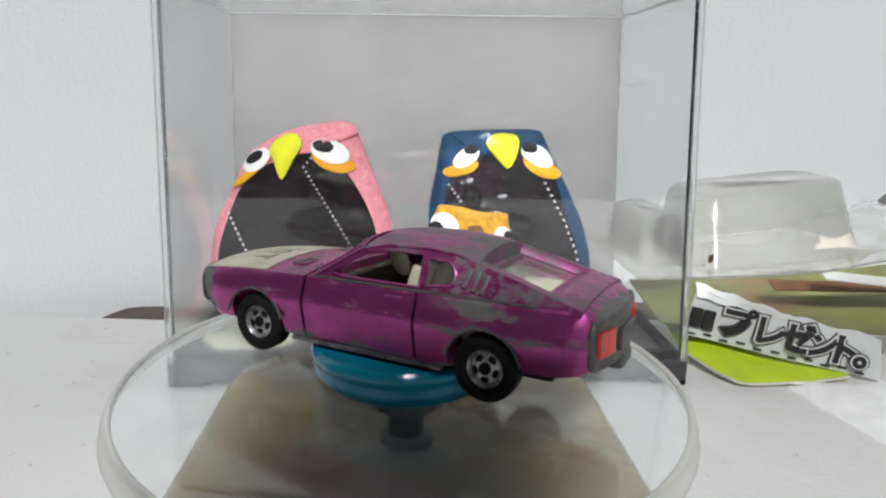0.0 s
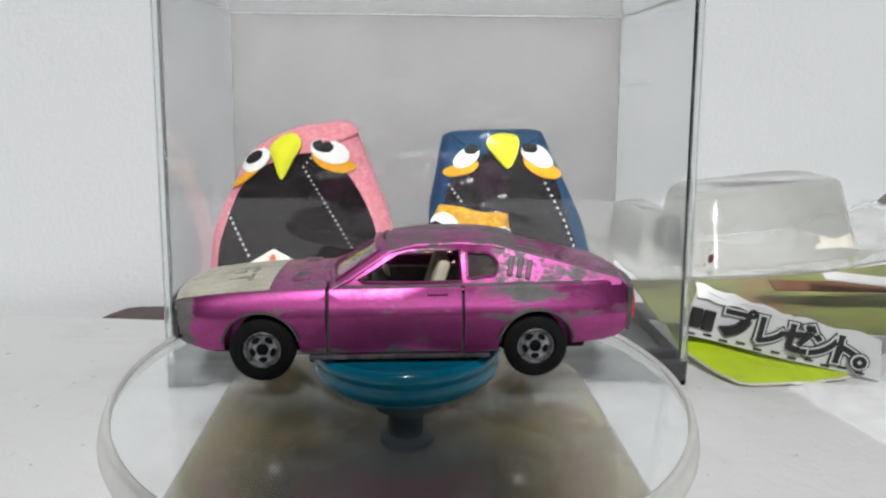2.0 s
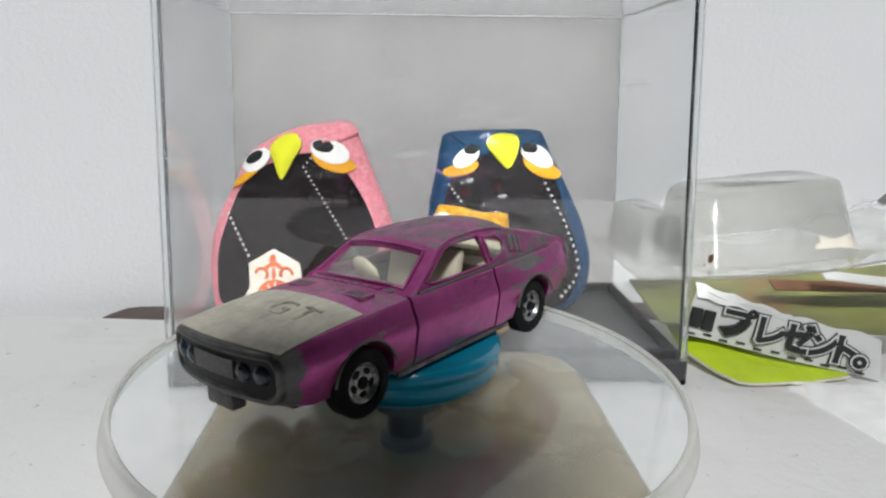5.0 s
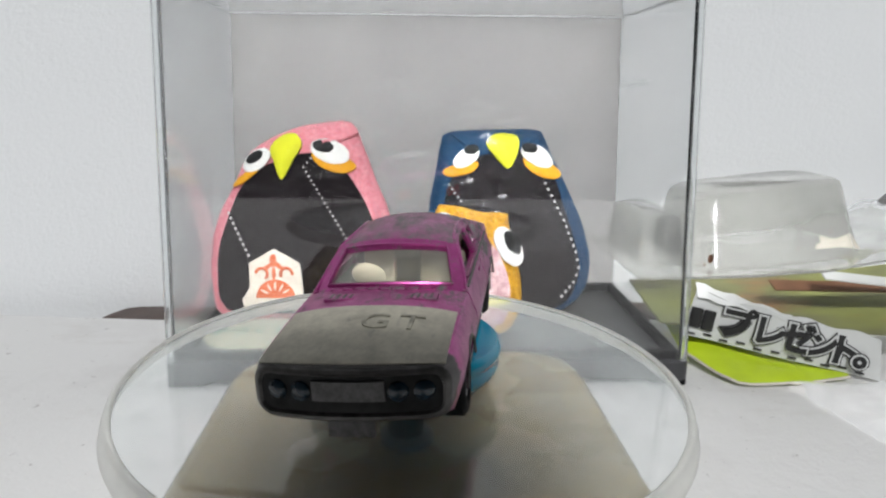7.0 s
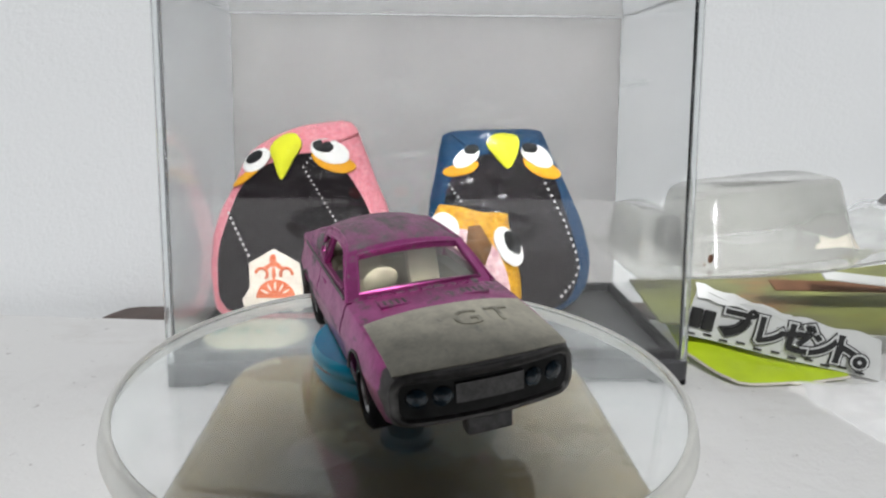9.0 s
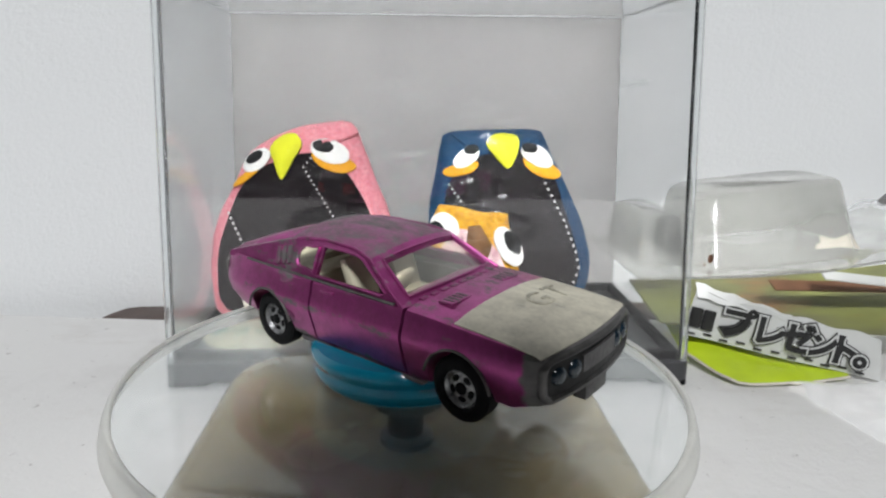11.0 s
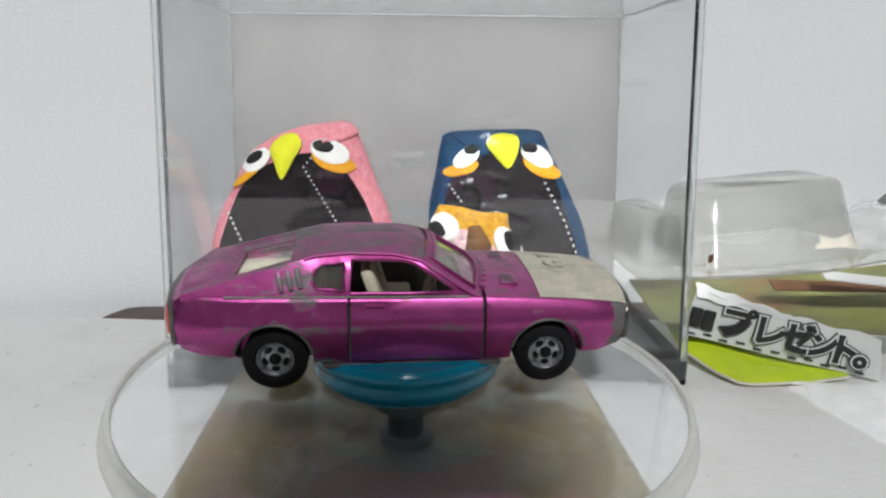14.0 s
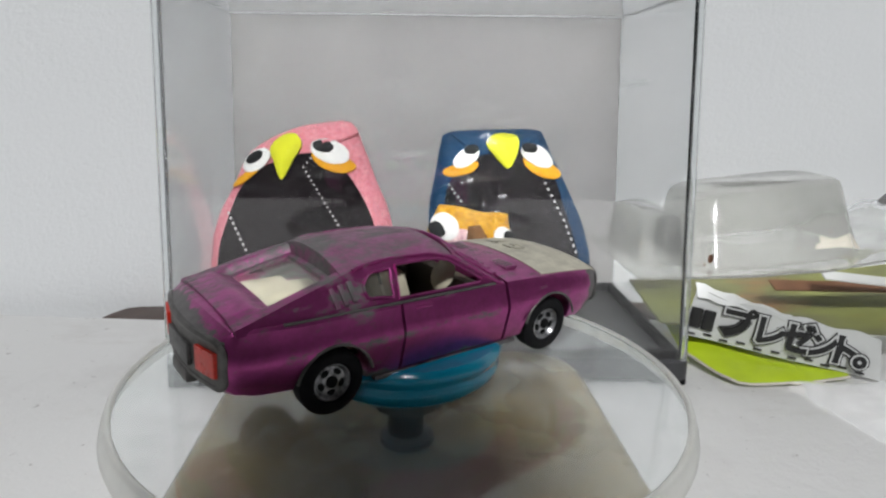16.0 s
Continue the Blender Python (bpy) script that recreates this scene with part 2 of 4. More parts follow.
def sweep(points, r, sides=8, closed=False, bm=None):
    """A round rod along points."""
    bm = bm or bmesh.new()
    pts = [Vector(p) for p in points]
    rings = []
    for i, p in enumerate(pts):
        a = pts[i - 1] if (i or closed) else p
        b = pts[(i + 1) % len(pts)] if (i < len(pts) - 1 or closed) else p
        d = (b - a).normalized()
        u = d.orthogonal().normalized() if not rings else (u - d * u.dot(d)).normalized()
        v = d.cross(u)
        rings.append([bm.verts.new(p + r * (math.cos(2 * math.pi * k / sides) * u + math.sin(2 * math.pi * k / sides) * v)) for k in range(sides)])
    n = len(rings)
    for i in range(n if closed else n - 1):
        a, b = rings[i], rings[(i + 1) % n]
        for k in range(sides):
            bm.faces.new((a[k], a[(k + 1) % sides], b[(k + 1) % sides], b[k]))
    if not closed:
        bm.faces.new(rings[0])
        bm.faces.new(rings[-1][::-1])
    return bm


def grid(nu, nv, f, bm=None, skip=None):
    """A sheet of nu x nv cells; f(u, v) in 0..1 gives the place."""
    bm = bm or bmesh.new()
    vs = [[bm.verts.new(f(i / nu, j / nv)) for j in range(nv + 1)] for i in range(nu + 1)]
    for i in range(nu):
        for j in range(nv):
            if not (skip and skip((i + 0.5) / nu, (j + 0.5) / nv)):
                bm.faces.new((vs[i][j], vs[i + 1][j], vs[i + 1][j + 1], vs[i][j + 1]))
    loose = [v for v in bm.verts if not v.link_faces]
    bmesh.ops.delete(bm, geom=loose, context="VERTS")
    return bm


def thicken(bm, t):
    bmesh.ops.recalc_face_normals(bm, faces=bm.faces[:])
    bmesh.ops.solidify(bm, geom=bm.faces[:], thickness=t)
    return bm


def press(bm, vec):
    """A sheet given thickness along one way."""
    r = bmesh.ops.extrude_face_region(bm, geom=bm.faces[:])
    bmesh.ops.translate(bm, vec=vec, verts=[v for v in r["geom"] if isinstance(v, bmesh.types.BMVert)])
    return bm


def spline(pts, n=4, closed=True):
    """A smooth closed outline through a few control points."""
    out, k = [], len(pts)
    for i in range(k):
        p0, p1, p2, p3 = (Vector(pts[(i + j) % k]) for j in (-1, 0, 1, 2))
        for s in range(n):
            t = s / n
            out.append(tuple(0.5 * (2 * p1 + (p2 - p0) * t + (2 * p0 - 5 * p1 + 4 * p2 - p3) * t * t + (3 * p1 - p0 - 3 * p2 + p3) * t ** 3)))
    return out


def carve(bm_solid, cutters, operation="DIFFERENCE"):
    """The solid less its cutters, as a bmesh."""
    def temp(bm):
        bmesh.ops.recalc_face_normals(bm, faces=bm.faces[:])
        me = bpy.data.meshes.new("temp")
        bm.to_mesh(me)
        bm.free()
        return new("temp", me)
    a = temp(bm_solid)
    made = [temp(c) for c in cutters]
    for c in made:
        m = a.modifiers.new("cut", "BOOLEAN")
        m.operation, m.object, m.solver = operation, c, "EXACT"
    bpy.context.view_layer.update()
    me = bpy.data.meshes.new_from_object(a.evaluated_get(bpy.context.evaluated_depsgraph_get()))
    out = bmesh.new()
    out.from_mesh(me)
    for o in (a, *made):
        data = o.data
        bpy.data.objects.remove(o)
        bpy.data.meshes.remove(data)
    bpy.data.meshes.remove(me)
    return out


def lettering(name, text, size, m, material, parent, depth=0.00015, spread=0.0, label=""):
    """Raised letters of the built-in font, centred."""
    cu = bpy.data.curves.new("letters", "FONT")
    cu.body, cu.size, cu.align_x, cu.align_y, cu.extrude, cu.offset = text, size, "CENTER", "CENTER", depth, spread
    ob = new("letters", cu)
    bpy.context.view_layer.update()
    me = bpy.data.meshes.new_from_object(ob.evaluated_get(bpy.context.evaluated_depsgraph_get()))
    bpy.data.objects.remove(ob)
    me.materials.clear()
    me.materials.append(material)
    out = new(name, me)
    out.parent = parent
    out.matrix_local = m
    if label:
        out["label"] = label
    return out


# ---- the room and the table ----
def build_room():
    tagged(mesh_object("wall_north", box(-1.4, 1.4, 0.157, 0.2, -0.72, 1.36), M_WALL), "white wallpapered wall with fine grain", "wall", kind="structure")
    tagged(mesh_object("wall_south", box(-1.4, 1.4, -1.9, -1.86, -0.72, 1.36), M_ROOM), "plain dim grey painted wall", "wall", kind="structure")
    tagged(mesh_object("wall_west", box(-1.44, -1.4, -1.9, 0.2, -0.72, 1.36), M_ROOM), "plain dim grey painted wall", "wall", kind="structure")
    tagged(mesh_object("wall_east", box(1.4, 1.44, -1.9, 0.2, -0.72, 1.36), M_ROOM), "plain dim grey painted wall", "wall", kind="structure")
    tagged(mesh_object("ceiling", box(-1.44, 1.44, -1.9, 0.2, 1.36, 1.4), M_ROOM), "plain dim grey painted ceiling", "ceiling", kind="structure")
    tagged(mesh_object("floor", box(-1.44, 1.44, -1.9, 0.2, -0.76, -0.72), M_BROWN), "dark wooden floor", "floor", kind="structure")
    table = thing("table", "white table with scuffed, faintly stained top", "table", pose(0, 0, -0.72))
    top = [(-0.5, -0.33), (0.6, -0.33), (0.6, 0.13), (-0.06, 0.134), (-0.1196, 0.1414), (-0.1612, 0.1467), (-0.5, 0.150)]
    part("tabletop", prism(top, 0.70, 0.72, 0.0008), M_TABLE, table)
    for x, y in ((-0.46, -0.29), (0.56, -0.29), (-0.46, 0.10), (0.56, 0.10)):
        part("leg", box(x - 0.02, x + 0.02, y - 0.02, y + 0.02, 0, 0.70, 0.002), M_BROWN, table)
    slat = [(-0.1205, 0.1425), (-0.1195, 0.1465), (-0.1150, 0.1545), (-0.110, 0.1562), (0.12, 0.1562), (0.12, 0.136), (-0.06, 0.1352)]
    tagged(mesh_object("wooden_ledge", prism(slat, -0.012, -0.0006, 0.0005), M_BROWN), "dark brown wooden ledge along the wall behind the table", "ledge")


# ---- the turntable ----
def build_turntable():
    base = thing("display_turntable", "tan plastic turntable box with rounded corners on the table", "turntable")
    part("body", prism(rounded(0.0410, 0.0405, 0.015, 0.0004, 0.003), 0.003, 0.025, 0.0036, 3), M_TAN, base)
    part("collar", lathe([(0, 0.0247), (0.0050, 0.0247), (0.0050, 0.0262), (0.0044, 0.0266), (0, 0.0266)]), M_SHAFT, base)
    for sx in (-1, 1):
        for sy in (-1, 1):
            part("foot", lathe([(0, 0), (0.004, 0), (0.004, 0.0032), (0, 0.0032)], 20), M_BLACK, base).location = (sx * 0.03, 0.003 + sy * 0.03, 0)
    disc = thing("turntable_disc", "clear acrylic turntable disc with thick rounded rim", "turntable disc")
    plate = part("plate", lathe([(0, 0.0379), (0.018, 0.0379), (0.0480, 0.0391), (0.0484, 0.0391), (0.0484, 0.0379), (0.0480, 0.0379), (0.018, 0.0368), (0, 0.0368)], 128), M_DISC, disc)
    lip = [(0.0485, 0.0391), (0.0488, 0.0394), (0.0492, 0.03945), (0.0496, 0.0392), (0.0498, 0.0387), (0.0503, 0.0372), (0.0506, 0.0359), (0.0504, 0.0352), (0.0498, 0.0351), (0.0493, 0.0357), (0.0489, 0.0370), (0.0485, 0.0379)]
    part("lip", lathe(lip, 128, closed=True), M_DISC_EDGE, disc, "frosted rounded lip").visible_shadow = False
    plate.visible_shadow = False
    hub = part("hub", lathe([(0, 0.0368), (0.0058, 0.0368), (0.0070, 0.0357), (0.0074, 0.0346), (0.0071, 0.0334), (0.0062, 0.0326), (0.0048, 0.0322), (0, 0.0322)], 40), M_HUB, disc, "clear hub")
    hub.visible_shadow = False
    part("shaft", lathe([(0, 0.0268), (0.0033, 0.0268), (0.0033, 0.0384), (0, 0.0384)], 24), M_SHAFT, disc, "dark shaft")
    rnd = random.Random(4)
    for k in range(26):
        r, a, s = 0.045 * math.sqrt(rnd.random()), rnd.random() * 6.283, 0.00008 + 0.00012 * rnd.random() ** 2
        speck = bmesh.new()
        bmesh.ops.create_icosphere(speck, subdivisions=1, radius=s, matrix=pose(r * math.cos(a), r * math.sin(a), 0.0380 + s * 0.3))
        part("dust_speck", speck, M_METAL, disc)
    cap = thing("blue_stand", "translucent blue plastic round stand under the toy car", "stand")
    prof = [(0, 0.0383), (0.0088, 0.0383), (0.0128, 0.0387), (0.0152, 0.0398), (0.0164, 0.0411), (0.0167, 0.0420), (0.0167, 0.0428), (0.0165, 0.0433), (0.0166, 0.0438), (0.0169, 0.0443), (0.0171, 0.0449), (0.0169, 0.0458), (0.0162, 0.0464), (0, 0.0464)]
    part("dish", lathe(prof, 72), M_BLUE, cap)
    nick = bmesh.new()
    bmesh.ops.create_icosphere(nick, subdivisions=2, radius=0.0004, matrix=pose(0.0168, 0.0018, 0.0425))
    part("nick", nick, M_BLACK, cap, "dark nick")
    return disc, cap


# ---- the toy car ----
STATIONS = ((36.8, 12.5, 6.4, 12.9, 13.4), (35.4, 13.1, 5.6, 13.3, 14.0), (31, 13.7, 4.5, 13.6, 14.7), (25, 13.9, 4.5, 14.0, 15.3), (16, 14.0, 3.8, 14.5, 15.8), (10, 14.0, 3.4, 14.7, 15.7),
            (0, 13.9, 3.4, 14.8, 15.5), (-10, 14.0, 3.5, 14.9, 15.6), (-18, 14.2, 4.0, 15.0, 15.9), (-26, 14.1, 4.8, 15.1, 16.2), (-33, 13.5, 5.3, 15.4, 16.5), (-36.9, 12.9, 5.9, 15.2, 16.1), (-39.0, 12.2, 7.0, 14.0, 14.6))


def station(x):
    xs = STATIONS
    for a, b in zip(xs, xs[1:]):
        if a[0] >= x >= b[0]:
            t = (a[0] - x) / (a[0] - b[0])
            return [p + (q - p) * t for p, q in zip(a, b)]
    return list(xs[0] if x > 0 else xs[-1])


def deck(x, y):
    """Height of the bonnet or boot lid, in millimetres."""
    _, w, _, zs, zt = station(x)
    return zs + (zt - zs) * (1 - min(1, (abs(y) / (w - 1.3)) ** 2.4))


def bend(bm):
    """Rounds nose and tail in plan."""
    for v in bm.verts:
        x, y = v.co.x / MM, abs(v.co.y) / MM
        f, r = min(1, max(0, (x - 29) / 7)), min(1, max(0, (-33 - x) / 6))
        v.co.x += (2.0 * r - 1.6 * f) * MM * (y / 12) ** 2
    return bm


def body_solid():
    bm = bmesh.new()
    rings = []
    xs = [36.8, 36.3, 35.4, 33.5, 31, 28, 25, 21, 17, 13, 9, 5, 0, -5, -10, -14, -18, -22, -26, -30, -33, -35, -36.9, -38.2, -39.0]
    for x in xs:
        _, w, zb, zs, zt = station(x)
        half = [(w * 0.82, zb), (w - 1.5, zb + 0.35), (w - 1.05, zb + 1.5), (w - 0.5, 7.6), (w - 0.14, 9.2), (w, 10.1), (w, 10.45), (w - 0.12, 11.1), (w - 0.38, 12.0), (w - 0.72, 12.8), (w - 1.15, max(13.0, zs - 0.35) if x > -38 else zs - 0.35)]
        half += [(y, deck(x, y)) for y in (w - 1.5, w * 0.75, w * 0.5, w * 0.25)]
        pts = half + [(0, zt)] + [(-y, z) for y, z in half[::-1]]
        rings.append([bm.verts.new((x * MM, y * MM, z * MM)) for y, z in pts])
    n = len(rings[0])
    for a, b in zip(rings, rings[1:]):
        for k in range(n):
            bm.faces.new((a[k], a[(k + 1) % n], b[(k + 1) % n], b[k]))
    bm.faces.new(rings[0][::-1])
    bm.faces.new(rings[-1])
    return bend(bm)


def split(bm, cuts=5):
    bmesh.ops.subdivide_edges(bm, edges=bm.edges[:], cuts=cuts, use_grid_fill=True)
    return bm


def mm_box(x0, x1, y0, y1, z0, z1, bevel=0.0, bm=None):
    return box(x0 * MM, x1 * MM, y0 * MM, y1 * MM, z0 * MM, z1 * MM, bevel * MM, 2, bm)


AXLES, TRACK, HUB_Z, TYRE_R = (21.8, -21.8), 11.2, 4.9, 5.15


def arch_cutters():
    made = []
    for x in AXLES:
        for s in (-1, 1):
            bm = lathe([(0, -2.4 * MM), (6.0 * MM, -2.4 * MM), (6.0 * MM, 6 * MM), (0, 6 * MM)], 40, "y")
            bmesh.ops.scale(bm, vec=(1, s, 1), verts=bm.verts)
            bmesh.ops.translate(bm, vec=(x * MM, s * TRACK * MM, (HUB_Z + 0.2) * MM), verts=bm.verts)
            made.append(bm)
    return made


DOOR = (-9.8, 11.0)


def side_y(z):
    """Half width of the cabin at a height."""
    return 12.3 - max(0, z - 14.5) * 0.42 - 0.22 * max(0, z - 19.2) ** 2


def edge_line(x):
    """Height of the roof's edge along the car."""
    pts = ((11.5, 14.3), (9.5, 14.9), (1.2, 20.2), (-3, 20.9), (-10, 21.1), (-15, 20.8), (-19, 20.0), (-26, 18.2), (-33, 16.3), (-37, 15.3))
    for a, b in zip(pts, pts[1:]):
        if a[0] >= x >= b[0]:
            t = (a[0] - x) / (a[0] - b[0])
            return a[1] + (b[1] - a[1]) * t
    return pts[0][1] if x > 0 else pts[-1][1]


def outline_fill(loops, place):
    """Flat outlines with holes, filled and bent into place."""
    bm = bmesh.new()
    for lp in loops:
        vs = [bm.verts.new((x, z, 0)) for x, z in lp]
        for a, b in zip(vs, vs[1:] + vs[:1]):
            bm.edges.new((a, b))
    bmesh.ops.triangle_fill(bm, use_beauty=True, use_dissolve=False, edges=bm.edges[:])
    for v in bm.verts:
        v.co = place(v.co.x, v.co.y)
    return bm


def resample(lp, step=1.0):
    out = []
    for a, b in zip(lp, lp[1:] + lp[:1]):
        k = max(1, int(math.dist(a, b) / step))
        out += [(a[0] + (b[0] - a[0]) * i / k, a[1] + (b[1] - a[1]) * i / k) for i in range(k)]
    return out


def build_wheel(car, x, s):
    r = TYRE_R * MM
    tyre = lathe([(2.9 * MM, -1.7 * MM), (4.3 * MM, -1.8 * MM), (r, -1.3 * MM), (r, 1.2 * MM), (4.5 * MM, 1.75 * MM), (3.3 * MM, 1.8 * MM), (3.0 * MM, 1.5 * MM), (2.9 * MM, 1.0 * MM)], 48, "y", closed=True)
    wheel = part("wheel", tyre, M_TYRE, car, "black wheel with rubbed chrome rim")
    wheel.location = (x * MM, s * (TRACK + 0.2) * MM, HUB_Z * MM)
    if s < 0:
        wheel.rotation_euler = (0, 0, math.pi)
    rim = lathe([(0, 0.3 * MM), (2.95 * MM, 0.3 * MM), (3.0 * MM, 1.35 * MM), (2.75 * MM, 1.45 * MM), (2.5 * MM, 1.15 * MM), (2.3 * MM, 0.8 * MM), (1.1 * MM, 1.05 * MM), (0, 1.1 * MM)], 40, "y")
    part("rim", rim, M_RIM, wheel, "rubbed chrome rim")
    for k in range(5):
        a = radians(72 * k + 18)
        slot = lathe([(0, 0.5 * MM), (0.62 * MM, 0.5 * MM), (0.6 * MM, 1.0 * MM), (0, 1.02 * MM)], 14, "y")
        bmesh.ops.scale(slot, vec=(0.8, 1, 1.15), verts=slot.verts)
        bmesh.ops.translate(slot, vec=(1.72 * MM, 0.03 * MM, 0), verts=slot.verts)
        bmesh.ops.rotate(slot, cent=(0, 0, 0), matrix=Matrix.Rotation(a, 3, "Y"), verts=slot.verts)
        part("rim_slot", slot, M_BLACK, wheel, "dark slot")
    part("hub_cap", lathe([(0, 0.4 * MM), (1.0 * MM, 0.4 * MM), (0.95 * MM, 1.3 * MM), (0.45 * MM, 1.45 * MM), (0, 1.45 * MM)], 20, "y"), M_BLACK, wheel, "black hub cap")


def build_car():
    car = thing("toy_car", "worn magenta die-cast toy coupe with chipped paint on a blue stand", "toy car")
    # lower body with arches, cabin hollow and door gaps
    cuts = arch_cutters() + [mm_box(-23, 8.5, -10.7, 10.7, 6.5, 18), mm_box(-29.6, -22.5, -8.2, 8.2, 12.8, 19)]
    gaps = [mm_box(DOOR[0] - 0.5, DOOR[1] + 0.6, s * 9.0 if s > 0 else -20, 20 if s > 0 else -9.0, 3.95, 18) for s in (-1, 1)]
    body = carve(body_solid(), cuts + gaps)
    part("body", body, M_PAINT, car, angle=28)
    for s in (-1, 1):
        slab = mm_box(DOOR[0], DOOR[1], 11.7 if s > 0 else -20, 20 if s > 0 else -11.7, 4.2, 18)
        door = part("door", carve(body_solid(), [slab], "INTERSECT"), M_PAINT, car, angle=28)
        part("door_handle", mm_box(-7.6, -4.4, s * 12.95 - 0.3, s * 12.95 + 0.3, 13.45, 14.0, 0.2), M_PAINT_HOOD, door, "worn magenta handle")
        part("door_backing", mm_box(DOOR[0] - 1, DOOR[1] + 1, min(s * 9.0, s * 11.6), max(s * 9.0, s * 11.6), 4.0, 13.6), M_METAL, car)
    # wheel arch lips
    for x in AXLES:
        for s in (-1, 1):
            arc = [((x + 6.15 * math.cos(radians(a))) * MM, s * (station(x)[1] - 0.12) * MM, (HUB_Z + 0.2 + 6.15 * math.sin(radians(a))) * MM) for a in range(12, 170, 7)]
            part("wheel_arch", sweep(arc, 0.24 * MM, 6), M_METAL, car, "bare grey arch lip")
    # side panels of the cabin
    top = [(x, edge_line(x)) for x in (10.6, 9.5, 7, 4, 1.2, -0.8, -3, -6, -10, -13, -15, -17, -19, -22, -26, -30, -33, -35.5)]
    low = [(-35.5, 14.8), (-25, 14.3), (-15, 14.2), (-5, 14.1), (5, 14.0), (10.6, 13.8)]
    win = [(6.6, 15.9), (5.0, 16.9), (0.3, 19.7), (-1.4, 20.1), (-4, 20.25), (-9.6, 20.25), (-9.9, 15.5), (0, 15.4), (5.6, 15.5)]
    quarter = spline(resample([(-10.9, 15.9), (-10.8, 19.9), (-14.3, 19.7), (-15.7, 18.2), (-15.2, 16.4)], 1.3), 2)
    for s in (-1, 1):
        bm = outline_fill([resample(top + low, 1.2), resample(win, 1.2), quarter], lambda x, z: (x * MM, s * side_y(z) * MM, z * MM))
        part("side_panel", press(bm, (0, -s * 0.7 * MM, 0)), M_PAINT, car, angle=30)
        q = outline_fill([quarter], lambda x, z: (x * MM, s * (side_y(z) - 0.35) * MM, z * MM))
        part("quarter_window", press(q, (0, -s * 0.25 * MM, 0)), M_GLASS, car, "dirty clear window").visible_shadow = False
        for loop, nm in ((win, "window_trim"), (quarter, "window_trim")):
            part(nm, sweep([(x * MM, s * (side_y(z) + 0.05) * MM, z * MM) for x, z in loop], 0.26 * MM, 6, True), M_PAINT, car, "worn magenta window edge")
        part("gutter", sweep([(x * MM, s * (side_y(edge_line(x)) + 0.08) * MM, (edge_line(x)) * MM) for x in (10.6, 8, 5, 1.5, -1, -3, -6, -10, -13, -15, -17)], 0.3 * MM, 6), M_PAINT, car)
        part("belt_moulding", sweep([(x * MM, s * (side_y(14.4) + 0.12) * MM, (station(x)[3] + 0.12) * MM) for x in (9, 4, 0, -5, -10, -15, -20, -25, -29)], 0.26 * MM, 6), M_METAL, car, "bare grey belt line")
        for k in range(3):
            lv = mm_box(-0.42, 0.42, -0.25, 0.25, -1.6, 1.6, 0.15)
            bmesh.ops.rotate(lv, cent=(0, 0, 0), matrix=Matrix.Rotation(radians(-12), 3, "Y"), verts=lv.verts)
            bmesh.ops.rotate(lv, cent=(0, 0, 0), matrix=Matrix.Rotation(radians(23.7 * s), 3, "X"), verts=lv.verts)
            bmesh.ops.translate(lv, vec=((-17.8 - 1.45 * k) * MM, s * (side_y(17.7 - 0.2 * k) + 0.1) * MM, (17.8 - 0.3 * k) * MM), verts=lv.verts)
            part("louvre", lv, M_PAINT_ROOF, car, "rubbed vent slat")
    # roof, screen surround and hatch

    def crown(x, v, rise):
        z = edge_line(x)
        y = side_y(z) * v
        return (x * MM, y * MM, (z + rise * (1 - abs(v) ** 2.2)) * MM)
    roof = grid(14, 12, lambda u, w: crown(1.5 - 20.5 * u + 1.2 * (1 - u) * (1 - (2 * w - 1) ** 2), 2 * w - 1, 1.7))
    part("roof", press(roof, (0, 0, -0.7 * MM)), M_PAINT_ROOF, car, "roof rubbed down to grey metal", angle=30)

    def hatch_at(u, w):
        x, v = -19 - 16.6 * u, abs(2 * w - 1)
        inner = min(1, max(0, (0.82 - v) / 0.08))
        sink = 1.5 if u < 0.62 else max(-0.35, 1.5 - 12 * (u - 0.62))
        p = Vector(crown(x, 2 * w - 1, 0.5))
        return p - Vector((0, 0, sink * inner * MM))
    step = grid(2, 16, lambda u, w: Vector(crown(-18.9, 2 * w - 1, 1.65)).lerp(hatch_at(0.0, w), u))
    part("roof_edge", press(step, (0.5 * MM, 0, 0)), M_PAINT_ROOF, car, "rubbed rear edge of the roof", angle=30)
    hatch = grid(20, 40, hatch_at, skip=lambda u, w: 0.05 < u < 0.60 and 0.15 < w < 0.85)
    part("hatch", press(hatch, (0, 0, -0.7 * MM)), M_PAINT_HOOD, car, angle=30)
    rw = grid(8, 8, lambda u, w: (Vector(hatch_at(0.03 + 0.585 * u, 0.13 + 0.74 * w)) - Vector((0, 0, 0.0004))))
    part("rear_window", press(rw, (0, 0, -0.25 * MM)), M_GLASS, car, "cloudy clear rear window").visible_shadow = False

    def screen_at(u, w):
        v = 2 * w - 1
        x = 1.7 + 8.9 * u + (1.2 - 0.6 * u + 1.6 * u) * (1 - v * v)
        z = 20.2 - 5.8 * u + (1.3 - 0.4 * u) * (1 - abs(v) ** 2.2)
        return Vector((x * MM, side_y(20.2 - 5.8 * u) * v * MM, z * MM))
    scr = grid(20, 24, screen_at, skip=lambda u, w: 0.13 < u < 0.86 and 0.075 < w < 0.925)
    part("screen_surround", press(scr, (0, 0, -0.7 * MM)), M_PAINT, car, angle=30)
    sg = grid(8, 10, lambda u, w: screen_at(0.1 + 0.8 * u, 0.06 + 0.88 * w) - Vector((0.0003, 0, 0.0003)))
